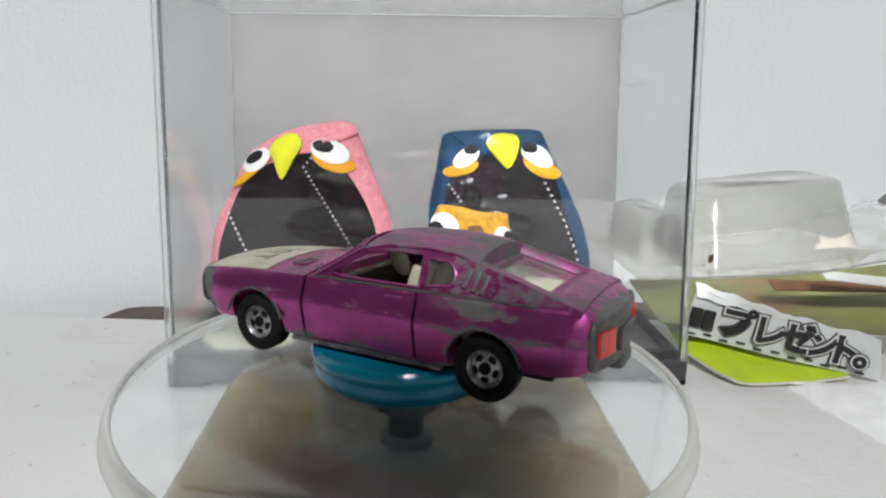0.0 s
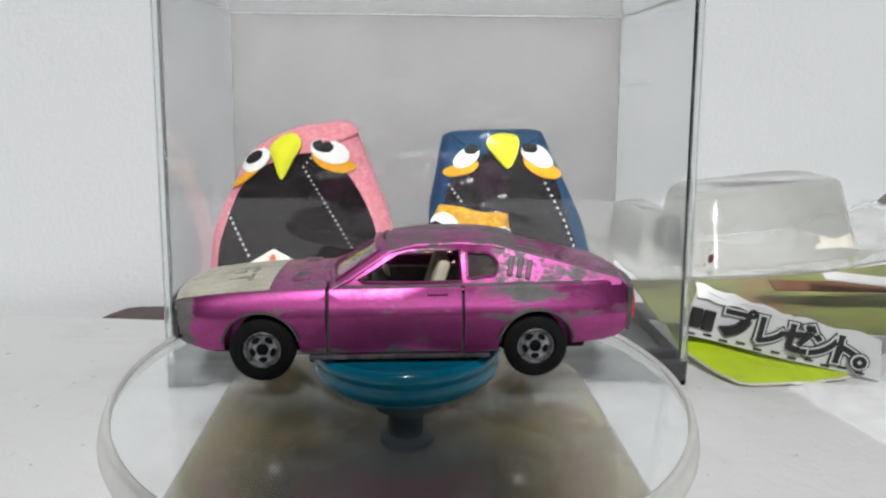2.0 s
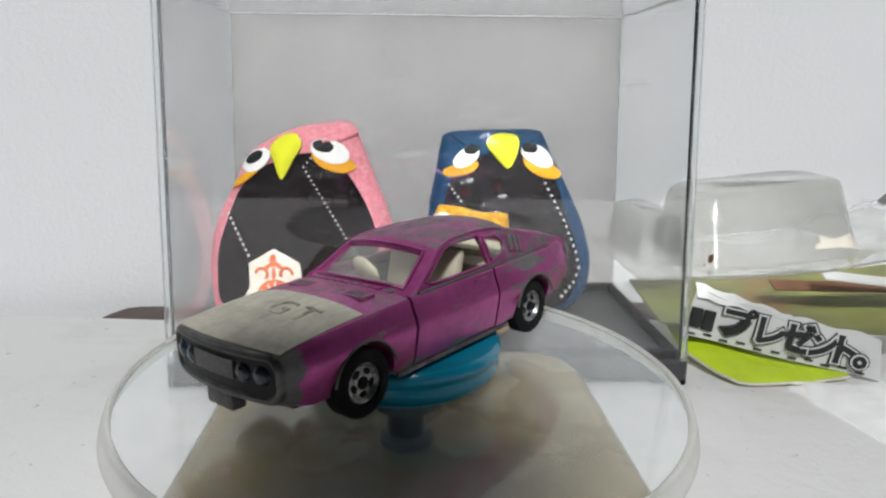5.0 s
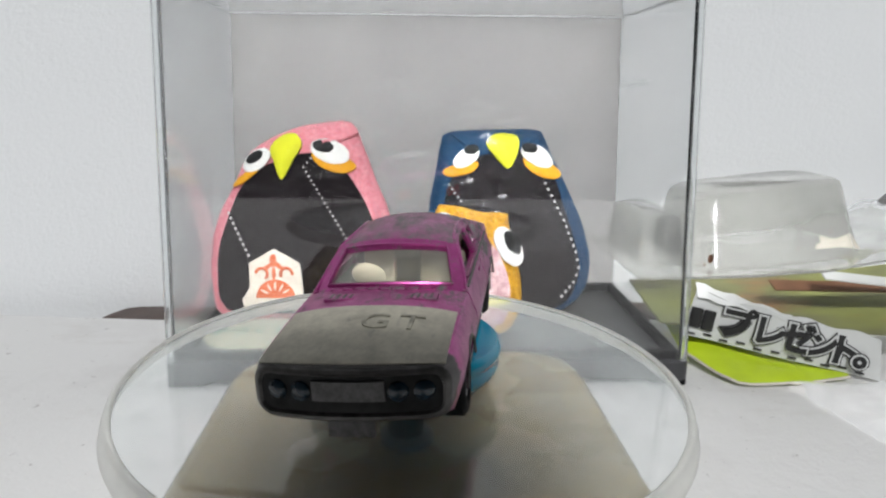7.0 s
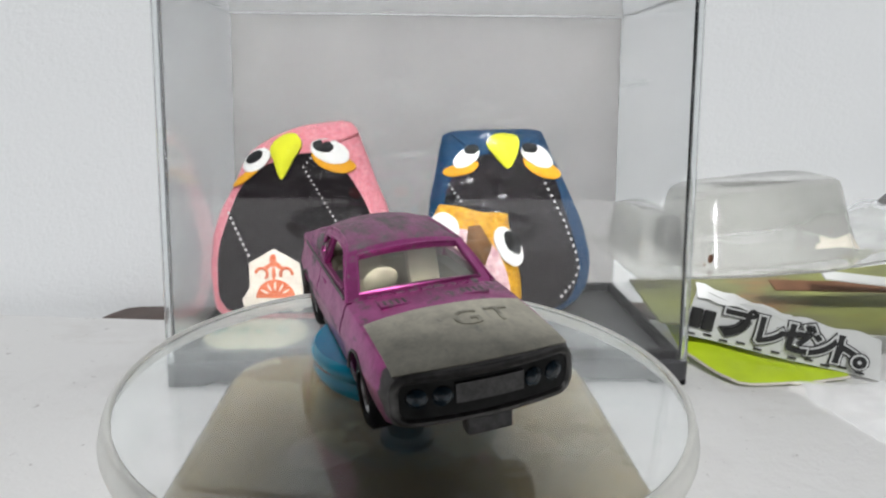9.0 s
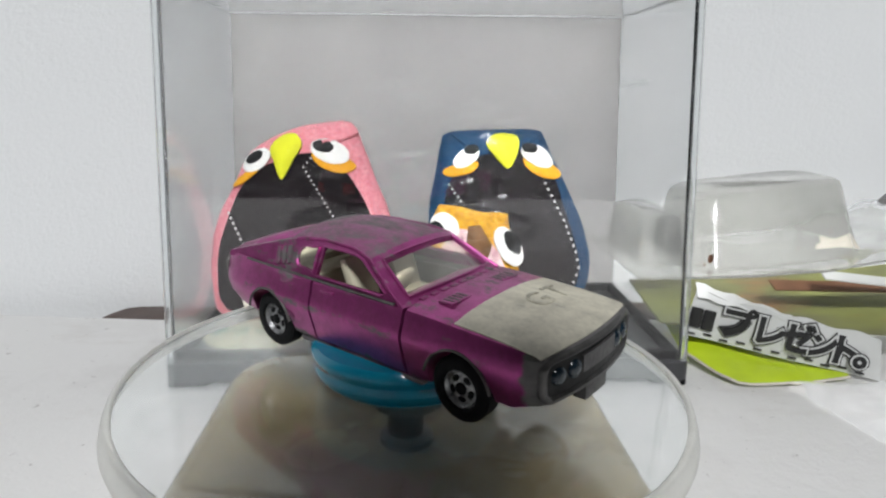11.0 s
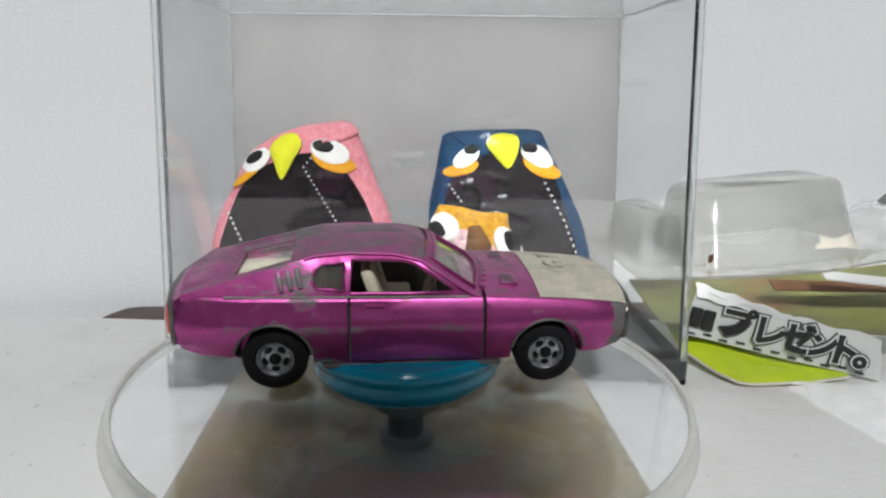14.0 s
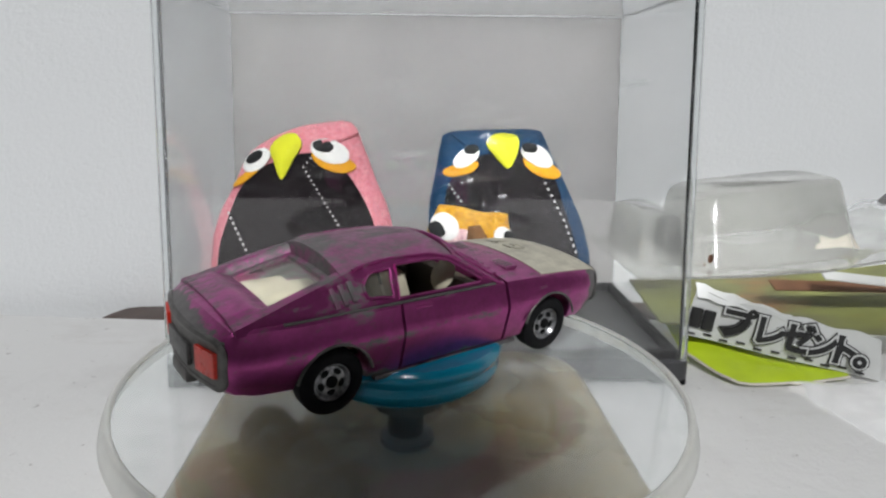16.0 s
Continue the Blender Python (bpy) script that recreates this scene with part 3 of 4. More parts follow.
    lip = [screen_at(u, w) + Vector((0.0001, 0, 0.0001)) for u, w in [(0.12, 0.08 + 0.84 * i / 8) for i in range(9)] + [(0.12 + 0.74 * i / 6, 0.925) for i in range(1, 6)] + [(0.86, 0.92 - 0.84 * i / 8) for i in range(9)] + [(0.86 - 0.74 * i / 6, 0.075) for i in range(1, 6)]]
    part("screen_trim", sweep(lip, 0.27 * MM, 6, True), M_PAINT, car, "worn magenta screen edge")
    part("windscreen", press(sg, (-0.2 * MM, 0, -0.2 * MM)), M_GLASS, car, "dusty clear windscreen").visible_shadow = False
    # bonnet details
    hood = grid(14, 16, lambda u, w: ((20.4 + 16.0 * u) * MM, (24.0 * w - 12.0) * MM, (deck(20.4 + 16.0 * u, 24.0 * w - 12.0) + 0.16) * MM))
    part("bonnet_sticker", press(bend(hood), (0, 0, -0.14 * MM)), M_STICKER, car, "grubby cream sticker across the bonnet")
    for y, ch in ((1.4, "G"), (6.3, "T")):
        lean = math.degrees(math.atan2(deck(26.3, y - 1) - deck(26.3, y + 1), 2))
        lettering("bonnet_lettering", ch, 6.0 * MM, pose(26.3 * MM, y * MM, (deck(26.3, y) + 0.24) * MM) @ pose(0, 0, 0, -lean, 0, 0) @ pose(0, 0, 0, 0, 6.0, 0) @ pose(0, 0, 0, 0, 0, 90), M_SMUDGE, car, 0.00008, label="rubbed dark lettering")
    for s in (-1, 1):
        part("bonnet_scoop", mm_box(14.6, 17.4, s * 6.2 - 2.4, s * 6.2 + 2.4, 14.2, deck(16, 6.2) + 0.12, 0.1), M_PAINT_HOOD, car)
        for k in range(4):
            y = s * 6.2 - 1.5 + k
            part("scoop_slot", mm_box(15.0, 17.0, y - 0.2, y + 0.2, 14.6, deck(16, 6.2) + 0.2, 0.05), M_METAL, car)
    for k in range(-4, 5):
        part("cowl_vent", mm_box(12.0 - 0.06 * k * k, 13.0 - 0.06 * k * k, k * 2.1 - 0.8, k * 2.1 + 0.8, 14.9, deck(12.5, k * 2.1) + 0.16, 0.12), M_PAINT_HOOD, car)
    # nose

    def ring(x, hy, z0, z1, r):
        pts = resample(rounded(hy, (z1 - z0) / 2, r, 0, (z0 + z1) / 2, 5), 1.5)
        return [(x * MM, y * MM, z * MM) for y, z in pts]
    part("front_bumper", bend(sweep(ring(36.7, 12.1, 6.8, 12.7, 1.9), 0.62 * MM, 8, True)), M_CASTING, car, "bare grey bumper loop")
    part("grille", bend(split(mm_box(36.0, 36.95, -11.8, 11.8, 7.0, 12.4))), M_GRILLE, car, "black grille")
    part("grille_plate", bend(split(mm_box(36.6, 37.3, -4.6, 4.6, 9.0, 11.6))), M_GREYPLATE, car, "rubbed grey grille plate")
    for s in (-1, 1):
        for y in (6.2, 9.4):
            lens = lathe([(0, 0.9 * MM), (0.8 * MM, 0.8 * MM), (1.3 * MM, 0.45 * MM), (1.4 * MM, 0), (0, 0)], 24)
            bmesh.ops.rotate(lens, cent=(0, 0, 0), matrix=Matrix.Rotation(radians(90), 3, "Y"), verts=lens.verts)
            bmesh.ops.translate(lens, vec=(36.7 * MM, s * y * MM, 10.1 * MM), verts=lens.verts)
            part("headlight", bend(lens), M_LAMP, car, "smoked round headlight")
    part("number_plate", mm_box(34.6, 36.8, -3.1, 3.1, 3.8, 6.6, 0.3), M_GREYPLATE, car, "blank grey plate")
    # tail
    part("tail_panel", bend(split(mm_box(-39.4, -38.4, -11.4, 11.4, 7.4, 14.2))), M_METAL, car, "grey tail panel rubbed bare")
    part("rear_bumper", bend(sweep(ring(-39.0, 11.7, 7.3, 13.9, 1.6), 0.6 * MM, 8, True)), M_METAL, car, "dull grey rear surround")
    for s in (-1, 1):
        part("tail_light", bend(split(mm_box(-39.9, -38.8, s * 8.7 - 2.2, s * 8.7 + 2.2, 9.0, 12.6), 3)), M_RED, car, "red tail light")
    part("rear_plate", mm_box(-39.8, -39.1, -4.4, 4.4, 8.6, 11.8, 0.2), M_GREYPLATE, car, "blank grey plate")
    part("tow_hook", mm_box(-39.9, -36, -3.2, 3.2, 5.2, 7.4, 0.5), M_METAL, car)
    # underside and cabin
    part("chassis", mm_box(-31, 31, -8.4, 8.4, 3.1, 6.6, 0.5), M_BLACK, car, "black base plate")
    for s in (-1, 1):
        part("sill", mm_box(-14.5, 14.5, s * 12.0 - 0.7, s * 12.0 + 0.7, 3.0, 3.8, 0.25), M_SILL, car, "chipped grey sill")
    for x in AXLES:
        part("axle", sweep([(x * MM, -12.5 * MM, HUB_Z * MM), (x * MM, 12.5 * MM, HUB_Z * MM)], 0.5 * MM, 10), M_METAL, car)
    part("cabin_floor", mm_box(-22.8, 8.4, -8.9, 8.9, 6.2, 7.2), M_TUB, car)
    part("dashboard", mm_box(5.6, 8.4, -10.4, 10.4, 7, 14.4, 0.6), M_TUB, car)
    for s in (-1, 1):
        seat = part("seat", mm_box(-7.5, 0.5, s * 5 - 3.2, s * 5 + 3.2, 7.1, 10.2, 0.9), M_CREAM, car, "cream seat")
        back = mm_box(-1.1, 1.1, -3.0, 3.0, 0, 9.6, 0.9)
        bmesh.ops.rotate(back, cent=(0, 0, 0), matrix=Matrix.Rotation(radians(-18), 3, "Y"), verts=back.verts)
        bmesh.ops.translate(back, vec=(-4.6 * MM, s * 5.2 * MM, 9.0 * MM), verts=back.verts)
        part("seat_back", back, M_CREAM, seat)
    part("rear_bench", mm_box(-22, -15, -9, 9, 7.1, 13.6, 0.9), M_CREAM, car, "cream rear bench")
    part("parcel_shelf", mm_box(-29.4, -20.5, -8.1, 8.1, 12.9, 14.9, 0.4), M_CREAM, car, "cream shelf under the rear window")
    wheel = lathe([(0, -0.25 * MM), (2.5 * MM, -0.3 * MM), (2.9 * MM, 0), (2.5 * MM, 0.3 * MM), (0, 0.4 * MM)], 28)
    st = part("steering_wheel", wheel, M_CREAM, car, "cream steering wheel")
    st.matrix_local = pose(3.4 * MM, -5 * MM, 15.2 * MM, 0, -62, 0)
    for x in AXLES:
        for s in (-1, 1):
            build_wheel(car, x, s)
    return car


# ---- the display case ----
CASE = pose(0.0080, 0.1135, 0, 0, 0, -1.0)
FLOOR_Z = 0.0075


def build_case():
    case = thing("display_case", "clear acrylic display case on a charcoal plastic base", "display case", CASE)
    hx, hy = 0.0799, 0.0392
    part("base", prism(rounded(hx, hy, 0.003), 0.0012, FLOOR_Z, 0.0006), M_BASE, case, "charcoal plastic base")
    for sx in (-1, 1):
        for sy in (-1, 1):
            part("foot", prism(rounded(0.006, 0.006, 0.002), 0, 0.0016), M_BLACK, case).location = (sx * (hx - 0.0062), sy * (hy - 0.0062), 0)
    for pts in (((-1, -1), (1, -1)), ((1, -1), (1, 1)), ((1, 1), (-1, 1)), ((-1, 1), (-1, -1))):
        a, b = [((hx - 0.0042) * p, (hy - 0.0042) * q) for p, q in pts]
        part("rim", box(min(a[0], b[0]) - 0.0013, max(a[0], b[0]) + 0.0013, min(a[1], b[1]) - 0.0013, max(a[1], b[1]) + 0.0013, FLOOR_Z - 0.0002, FLOOR_Z + 0.0032, 0.0008), M_BLACK, case, "black rim")
    # the cover narrows a little towards its top
    T, H, z0 = 0.0011, 0.1148, 0.0078
    wx, wy = hx - 0.0018, hy - 0.0018
    tx, ty = wx - 0.0046, wy - 0.0015

    def wall(a0, a1, b1, b0, inward):
        bm = bmesh.new()
        q = [Vector(p) for p in (a0, a1, b1, b0)]
        n = Vector(inward) * T
        vs = [bm.verts.new(p) for p in q] + [bm.verts.new(p + n) for p in q]
        for f in ((0, 1, 2, 3), (7, 6, 5, 4), (0, 4, 5, 1), (1, 5, 6, 2), (2, 6, 7, 3), (3, 7, 4, 0)):
            bm.faces.new([vs[i] for i in f])
        bmesh.ops.bevel(bm, geom=bm.edges[:], offset=0.0002, segments=1, affect="EDGES")
        return bm
    e = T + 0.0002
    sheets = [("front_pane", wall((-wx, -wy, z0), (wx, -wy, z0), (tx, -ty, H), (-tx, -ty, H), (0, 1, 0)), M_CASE),
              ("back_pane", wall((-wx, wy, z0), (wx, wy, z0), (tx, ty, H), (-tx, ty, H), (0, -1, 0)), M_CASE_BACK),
              ("side_pane", wall((-wx, -wy + e, z0), (-wx, wy - e, z0), (-tx, ty - e, H), (-tx, -ty + e, H), (1, 0, 0)), M_CASE_SIDE),
              ("side_pane", wall((wx, -wy + e, z0), (wx, wy - e, z0), (tx, ty - e, H), (tx, -ty + e, H), (-1, 0, 0)), M_CASE),
              ("top_pane", box(-tx, tx, -ty, ty, H + 0.0002, H + 0.002, 0.0003), M_CASE)]
    for sx in (-1, 1):
        rod = sweep([(sx * (wx + 0.0002), -wy - 0.0002, z0), (sx * (tx + 0.0002), -ty - 0.0002, H)], 0.0010, 12)
        part("corner_bead", rod, M_HUB, case, "clear glued corner").visible_shadow = False
    for x, z, half in ((-0.0099, 0.0896, 0.0045), (-0.0053, 0.0866, 0.006), (0.0156, 0.0843, 0.007), (0.0297, 0.0878, 0.005), (0.0116, 0.0815, 0.006), (-0.0053, 0.0709, 0.006), (0.0216, 0.0803, 0.005), (0.0376, 0.0887, 0.006), (0.0554, 0.0904, 0.006), (0.0048, 0.0906, 0.003), (0.0002, 0.0768, 0.004), (0.0278, 0.0853, 0.003), (-0.0169, 0.0883, 0.003)):
        up = (z - z0) / (H - z0)
        y = -(wy + (ty - wy) * up) - 0.0003
        smear = bmesh.new()
        rim_pts = [(x + half * math.cos(a) * (1 + 0.3 * math.sin(5 * a + x * 900)), z + (0.0005 + 0.06 * half) * math.sin(a) + 0.18 * half * math.cos(a) * math.sin(x * 700)) for a in (k * math.pi / 8 for k in range(16))]
        smear.faces.new([smear.verts.new((px, y, pz)) for px, pz in rim_pts])
        part("smudge", press(smear, (0, -0.00012, 0)), M_SMEAR, case, "pale wiped smudge").visible_shadow = False
    for nm, bm, mt in sheets:
        part(nm, bm, mt, case, smooth=False).visible_shadow = False


# ---- stuffed birds ----
class Pillow:
    """A stuffed flat shape over an outline, front towards -y; millimetres."""
    def __init__(self, pts, depth, n=3):
        self.out = [(x + 0.25 * noise.noise((x * 0.5, z * 0.5, 1.0)), max(0.3, z + 0.25 * noise.noise((x * 0.5, z * 0.5, 9.0)))) for x, z in spline(pts, n)]
        self.d = depth
        k = len(self.out)
        self.c = (sum(p[0] for p in self.out) / k, sum(p[1] for p in self.out) / k)
        self.ang = sorted((math.atan2(p[1] - self.c[1], p[0] - self.c[0]), math.dist(p, self.c)) for p in self.out)

    def front(self, u, v):
        a, r = math.atan2(v - self.c[1], u - self.c[0]), math.hypot(u - self.c[0], v - self.c[1])
        seq = self.ang
        lo = max((q for q in seq if q[0] <= a), default=seq[-1])
        hi = min((q for q in seq if q[0] > a), default=seq[0])
        span = (hi[0] - lo[0]) % (2 * math.pi) or 1
        t = ((a - lo[0]) % (2 * math.pi)) / span
        s = min(0.995, r / (lo[1] + (hi[1] - lo[1]) * t))
        return -self.d * (1 - s ** 3.2) ** 0.6

    def body(self, rough=0.25):
        bm = bmesh.new()
        rings = []
        S = (1.0, 0.985, 0.95, 0.88, 0.78, 0.64, 0.48, 0.3, 0.12)
        for side in (1, -1):
            for s in (S if side > 0 else S[1:]):
                ring = []
                for x, z in self.out:
                    px, pz = self.c[0] + s * (x - self.c[0]), self.c[1] + s * (z - self.c[1])
                    y = -side * self.d * (1 - min(1, s) ** 3.2) ** 0.6 * (1 if side > 0 else 0.7)
                    y += rough * noise.noise((px * 0.16, pz * 0.16, side))
                    ring.append(bm.verts.new((px * MM, y * MM, pz * MM)))
                rings.append((side, ring))
        fr = [r for s, r in rings if s > 0]
        bk = [fr[0]] + [r for s, r in rings if s < 0]
        for seq in (fr, bk):
            for a, b in zip(seq, seq[1:]):
                k = len(a)
                for i in range(k):
                    bm.faces.new((a[i], a[(i + 1) % k], b[(i + 1) % k], b[i]))
            bm.faces.new(seq[-1])
        return bm

    def felt(self, outline, lift, dome=0.0, thick=0.5):
        """A patch of felt that follows the front."""
        bm = bmesh.new()
        k = len(outline)
        outline = [(x + 0.22 * noise.noise((x * 0.9, z * 0.9, 2.0)), z + 0.22 * noise.noise((x * 0.9, z * 0.9, 7.0))) for x, z in outline]
        c = (sum(p[0] for p in outline) / k, sum(p[1] for p in outline) / k)
        rings = []
        for s, up in ((1.0, -thick), (1.0, 0.0), (0.96, 0.12), (0.8, dome * 0.36 + 0.12), (0.6, dome * 0.64 + 0.12), (0.4, dome * 0.84 + 0.12), (0.2, dome * 0.96 + 0.12)):
            ring = []
            for x, z in outline:
                px, pz = c[0] + s * (x - c[0]), c[1] + s * (z - c[1])
                ring.append(bm.verts.new((px * MM, (self.front(px, pz) - lift - up) * MM, pz * MM)))
            rings.append(ring)
        for a, b in zip(rings, rings[1:]):
            for i in range(k):
                bm.faces.new((a[i], a[(i + 1) % k], b[(i + 1) % k], b[i]))
        bm.faces.new(rings[-1])
        bm.faces.new(rings[0][::-1])
        return bm

    def dots(self, line, step, size, lift):
        bm = bmesh.new()
        pts, left = [], 0.0
        for a, b in zip(line, line[1:]):
            d = math.dist(a, b)
            k = max(1, round(d / step))
            pts += [(a[0] + (b[0] - a[0]) * i / k, a[1] + (b[1] - a[1]) * i / k) for i in range(k)]
        for x, z in pts + [line[-1]]:
            bmesh.ops.create_icosphere(bm, subdivisions=1, radius=size * MM, matrix=pose(x * MM, (self.front(x, z) - lift) * MM, z * MM) @ Matrix.Diagonal((1, 0.45, 1.1, 1)))
        return bm


def oval(cx, cz, a, b, tilt, n=22):
    t = radians(tilt)
    return [(cx + a * math.cos(k * 2 * math.pi / n) * math.cos(t) - b * math.sin(k * 2 * math.pi / n) * math.sin(t),
             cz + a * math.cos(k * 2 * math.pi / n) * math.sin(t) + b * math.sin(k * 2 * math.pi / n) * math.cos(t)) for k in range(n)]


def crescent(cx, cz, a, b, tilt):
    """The lower lid: an oval with its upper half pressed flat."""
    t = radians(tilt)
    pts = []
    for k in range(24):
        w = k * 2 * math.pi / 24
        x, z = a * math.cos(w), b * math.sin(w) * (1 if math.sin(w) < 0 else 0.45)
        pts.append((cx + x * math.cos(t) - z * math.sin(t), cz + x * math.sin(t) + z * math.cos(t)))
    return pts


M_PINK = cloth("pink_crepe", (0.82, 0.22, 0.27), (0.97, 0.44, 0.49), 1300, 0, 0.9)
M_NAVY = cloth("navy_cotton", (0.008, 0.040, 0.098), (0.014, 0.064, 0.14), relief=0.3)
M_BIB = cloth("black_cotton", (0.008, 0.006, 0.007), (0.018, 0.014, 0.016), relief=0.25, sheen=0.0)
M_FELT_WHITE = cloth("white_felt", (0.74, 0.73, 0.70), (0.85, 0.84, 0.82), relief=0.3)
M_FELT_ORANGE = cloth("orange_felt", (0.72, 0.30, 0.01), (0.82, 0.40, 0.02))
M_FELT_LIME = cloth("lime_felt", (0.68, 0.68, 0.02), (0.78, 0.78, 0.04), relief=0.3)
M_PUPIL = plain("black_felt", (0.012, 0.012, 0.013), 0.8, spec=0.15)
M_GOLD = cloth("gold_brocade", (0.58, 0.25, 0.008), (0.92, 0.52, 0.05), 1100, 0.25, 0.9)
M_ROSE = cloth("rose_brocade", (0.60, 0.34, 0.37), (0.90, 0.68, 0.68), 900, 0.2, 0.7)
M_BROWNFELT = cloth("brown_felt", (0.12, 0.055, 0.02), (0.20, 0.10, 0.04))
M_ECRU = cloth("ecru_crepe", (0.68, 0.62, 0.53), (0.78, 0.72, 0.63), 700)
M_RUST = cloth("rust_print", (0.62, 0.14, 0.06), (0.72, 0.20, 0.09), 700)
M_DOT = plain("white_dots", (0.74, 0.72, 0.70), 0.7)


def bird(name, label, m):
    return thing(name, label, "soft toy", m, group="stuffed birds in the case")


def build_pink_bird():
    m = pose(-0.038, 0.104 + 0.28 * FLOOR_Z + 0.0065, FLOOR_Z + 0.0009, -15.6)
    ob = bird("stuffed_penguin", "pink crepe stuffed penguin with black bib and lime beak, leaning", m)
    P = Pillow([(-17.0, 59.6), (-4.7, 67.3), (7.0, 70.2), (18.6, 70.6), (22.9, 62.0), (27.5, 50.0), (32.4, 37.1), (33.7, 26.2), (32.3, 12.4), (26.3, 1.8), (-4.7, 0.4), (-25.8, 1.6), (-30.1, 12.9), (-30.3, 26.5), (-27.9, 37.2), (-23.1, 47.0)], 7.5)
    part("body", P.body(0.6), M_PINK, ob)
    part("bib", P.felt(spline([(5.4, 58.6), (14.8, 53.9), (20.2, 47.8), (25.7, 36.9), (28.0, 26.2), (26.4, 10.5), (18.5, 3.5), (-4.7, 2.2), (-24.3, 4.6), (-27.2, 17.2), (-26.3, 27.1), (-22.7, 38.6), (-18.5, 47.8), (-9.4, 54.5)], 3), 0.5), M_BIB, ob, "black cotton bib")
    part("seam_fold", sweep([(21 * MM, -2.6 * MM, 66.5 * MM), (15 * MM, -5.4 * MM, 63.5 * MM), (9 * MM, -7.3 * MM, 62.0 * MM)], 0.9 * MM, 8), M_PINK, ob)
    for side, lid, eye, pupil in (("r", (13.2, 56.4, 8.0, 4.6, -18), (11.8, 59.0, 7.0, 4.2, -20), (9.5, 60.7, 3.7, 2.2, -12)), ("l", (-17.8, 50.8, 6.0, 2.0, 33), (-13.7, 56.2, 5.6, 3.6, 35), (-14.4, 57.2, 3.3, 2.0, 30))):
        part("eyelid", P.felt(crescent(*lid), 1.0, 0.2), M_FELT_ORANGE, ob, "orange felt lid")
        e = part("eye", P.felt(oval(*eye), 1.4, 0.25), M_FELT_WHITE, ob, "white felt eye")
        part("pupil", P.felt(oval(*pupil), 1.9, 0.25), M_PUPIL, e, "black pupil")
    part("beak", P.felt(spline([(-7.5, 62.8), (-3.4, 65.5), (0.3, 65.0), (2.1, 61.0), (-0.5, 56.1), (-3.8, 49.6), (-5.3, 49.8), (-7.1, 54.5), (-8.8, 59.4)], 3), 2.2, 1.8, 1.6), M_FELT_LIME, ob, "lime felt beak")
    part("dotted_line", P.dots([(5.2, 56.5), (2.8, 53.3), (21.0, 22.5)], 1.75, 0.36, 0.75), M_DOT, ob, "white dotted line")
    part("dotted_line", P.dots([(-23.3, 37.8), (-15.9, 23.1)], 2.0, 0.5, 0.75), M_DOT, ob, "white dotted line")
    tag = part("patch", P.felt(resample([(-7.4, 25.2), (1.6, 20.3), (2.6, 10.7), (2.0, 3.2), (-17.5, 3.2), (-18.3, 8.0), (-15.5, 12.0), (-15.7, 20.4)], 1.5), 0.9), M_ECRU, ob, "ecru patch with rust floral print")
    fan = [(-6.9 + 6.6 * math.cos(radians(a)), 8.4 + 6.6 * math.sin(radians(a)) * 0.95) for a in range(0, 181, 12)]
    part("print", P.felt(fan, 1.06), M_RUST, tag, "rust fan print")
    for a in (30, 60, 90, 120, 150):
        part("print_ray", P.felt(oval(-6.9 + 4.1 * math.cos(radians(a)), 8.6 + 3.9 * math.sin(radians(a)), 1.5, 0.34, a, 10), 1.2), M_ECRU, tag)
    for petal in ((-7.4, 21.2, 2.4, 1.2, 90), (-9.2, 19.2, 1.7, 0.8, 40), (-5.6, 19.4, 1.7, 0.8, 140), (-7.3, 16.8, 2.2, 0.7, 90)):
        part("print", P.felt(oval(*petal, 14), 1.06), M_RUST, tag)
    for s, cx in ((-1, -11.0), (1, -3.4)):
        curl = [(cx + s * 0.4 + 2.0 * math.cos(radians(a)), 16.6 + 2.0 * math.sin(radians(a))) for a in (range(-10, 230, 20) if s > 0 else range(-50, 190, 20))]
        part("print", sweep([(x * MM, (P.front(x, z) - 1.15) * MM, z * MM) for x, z in curl], 0.55 * MM, 6), M_RUST, tag)


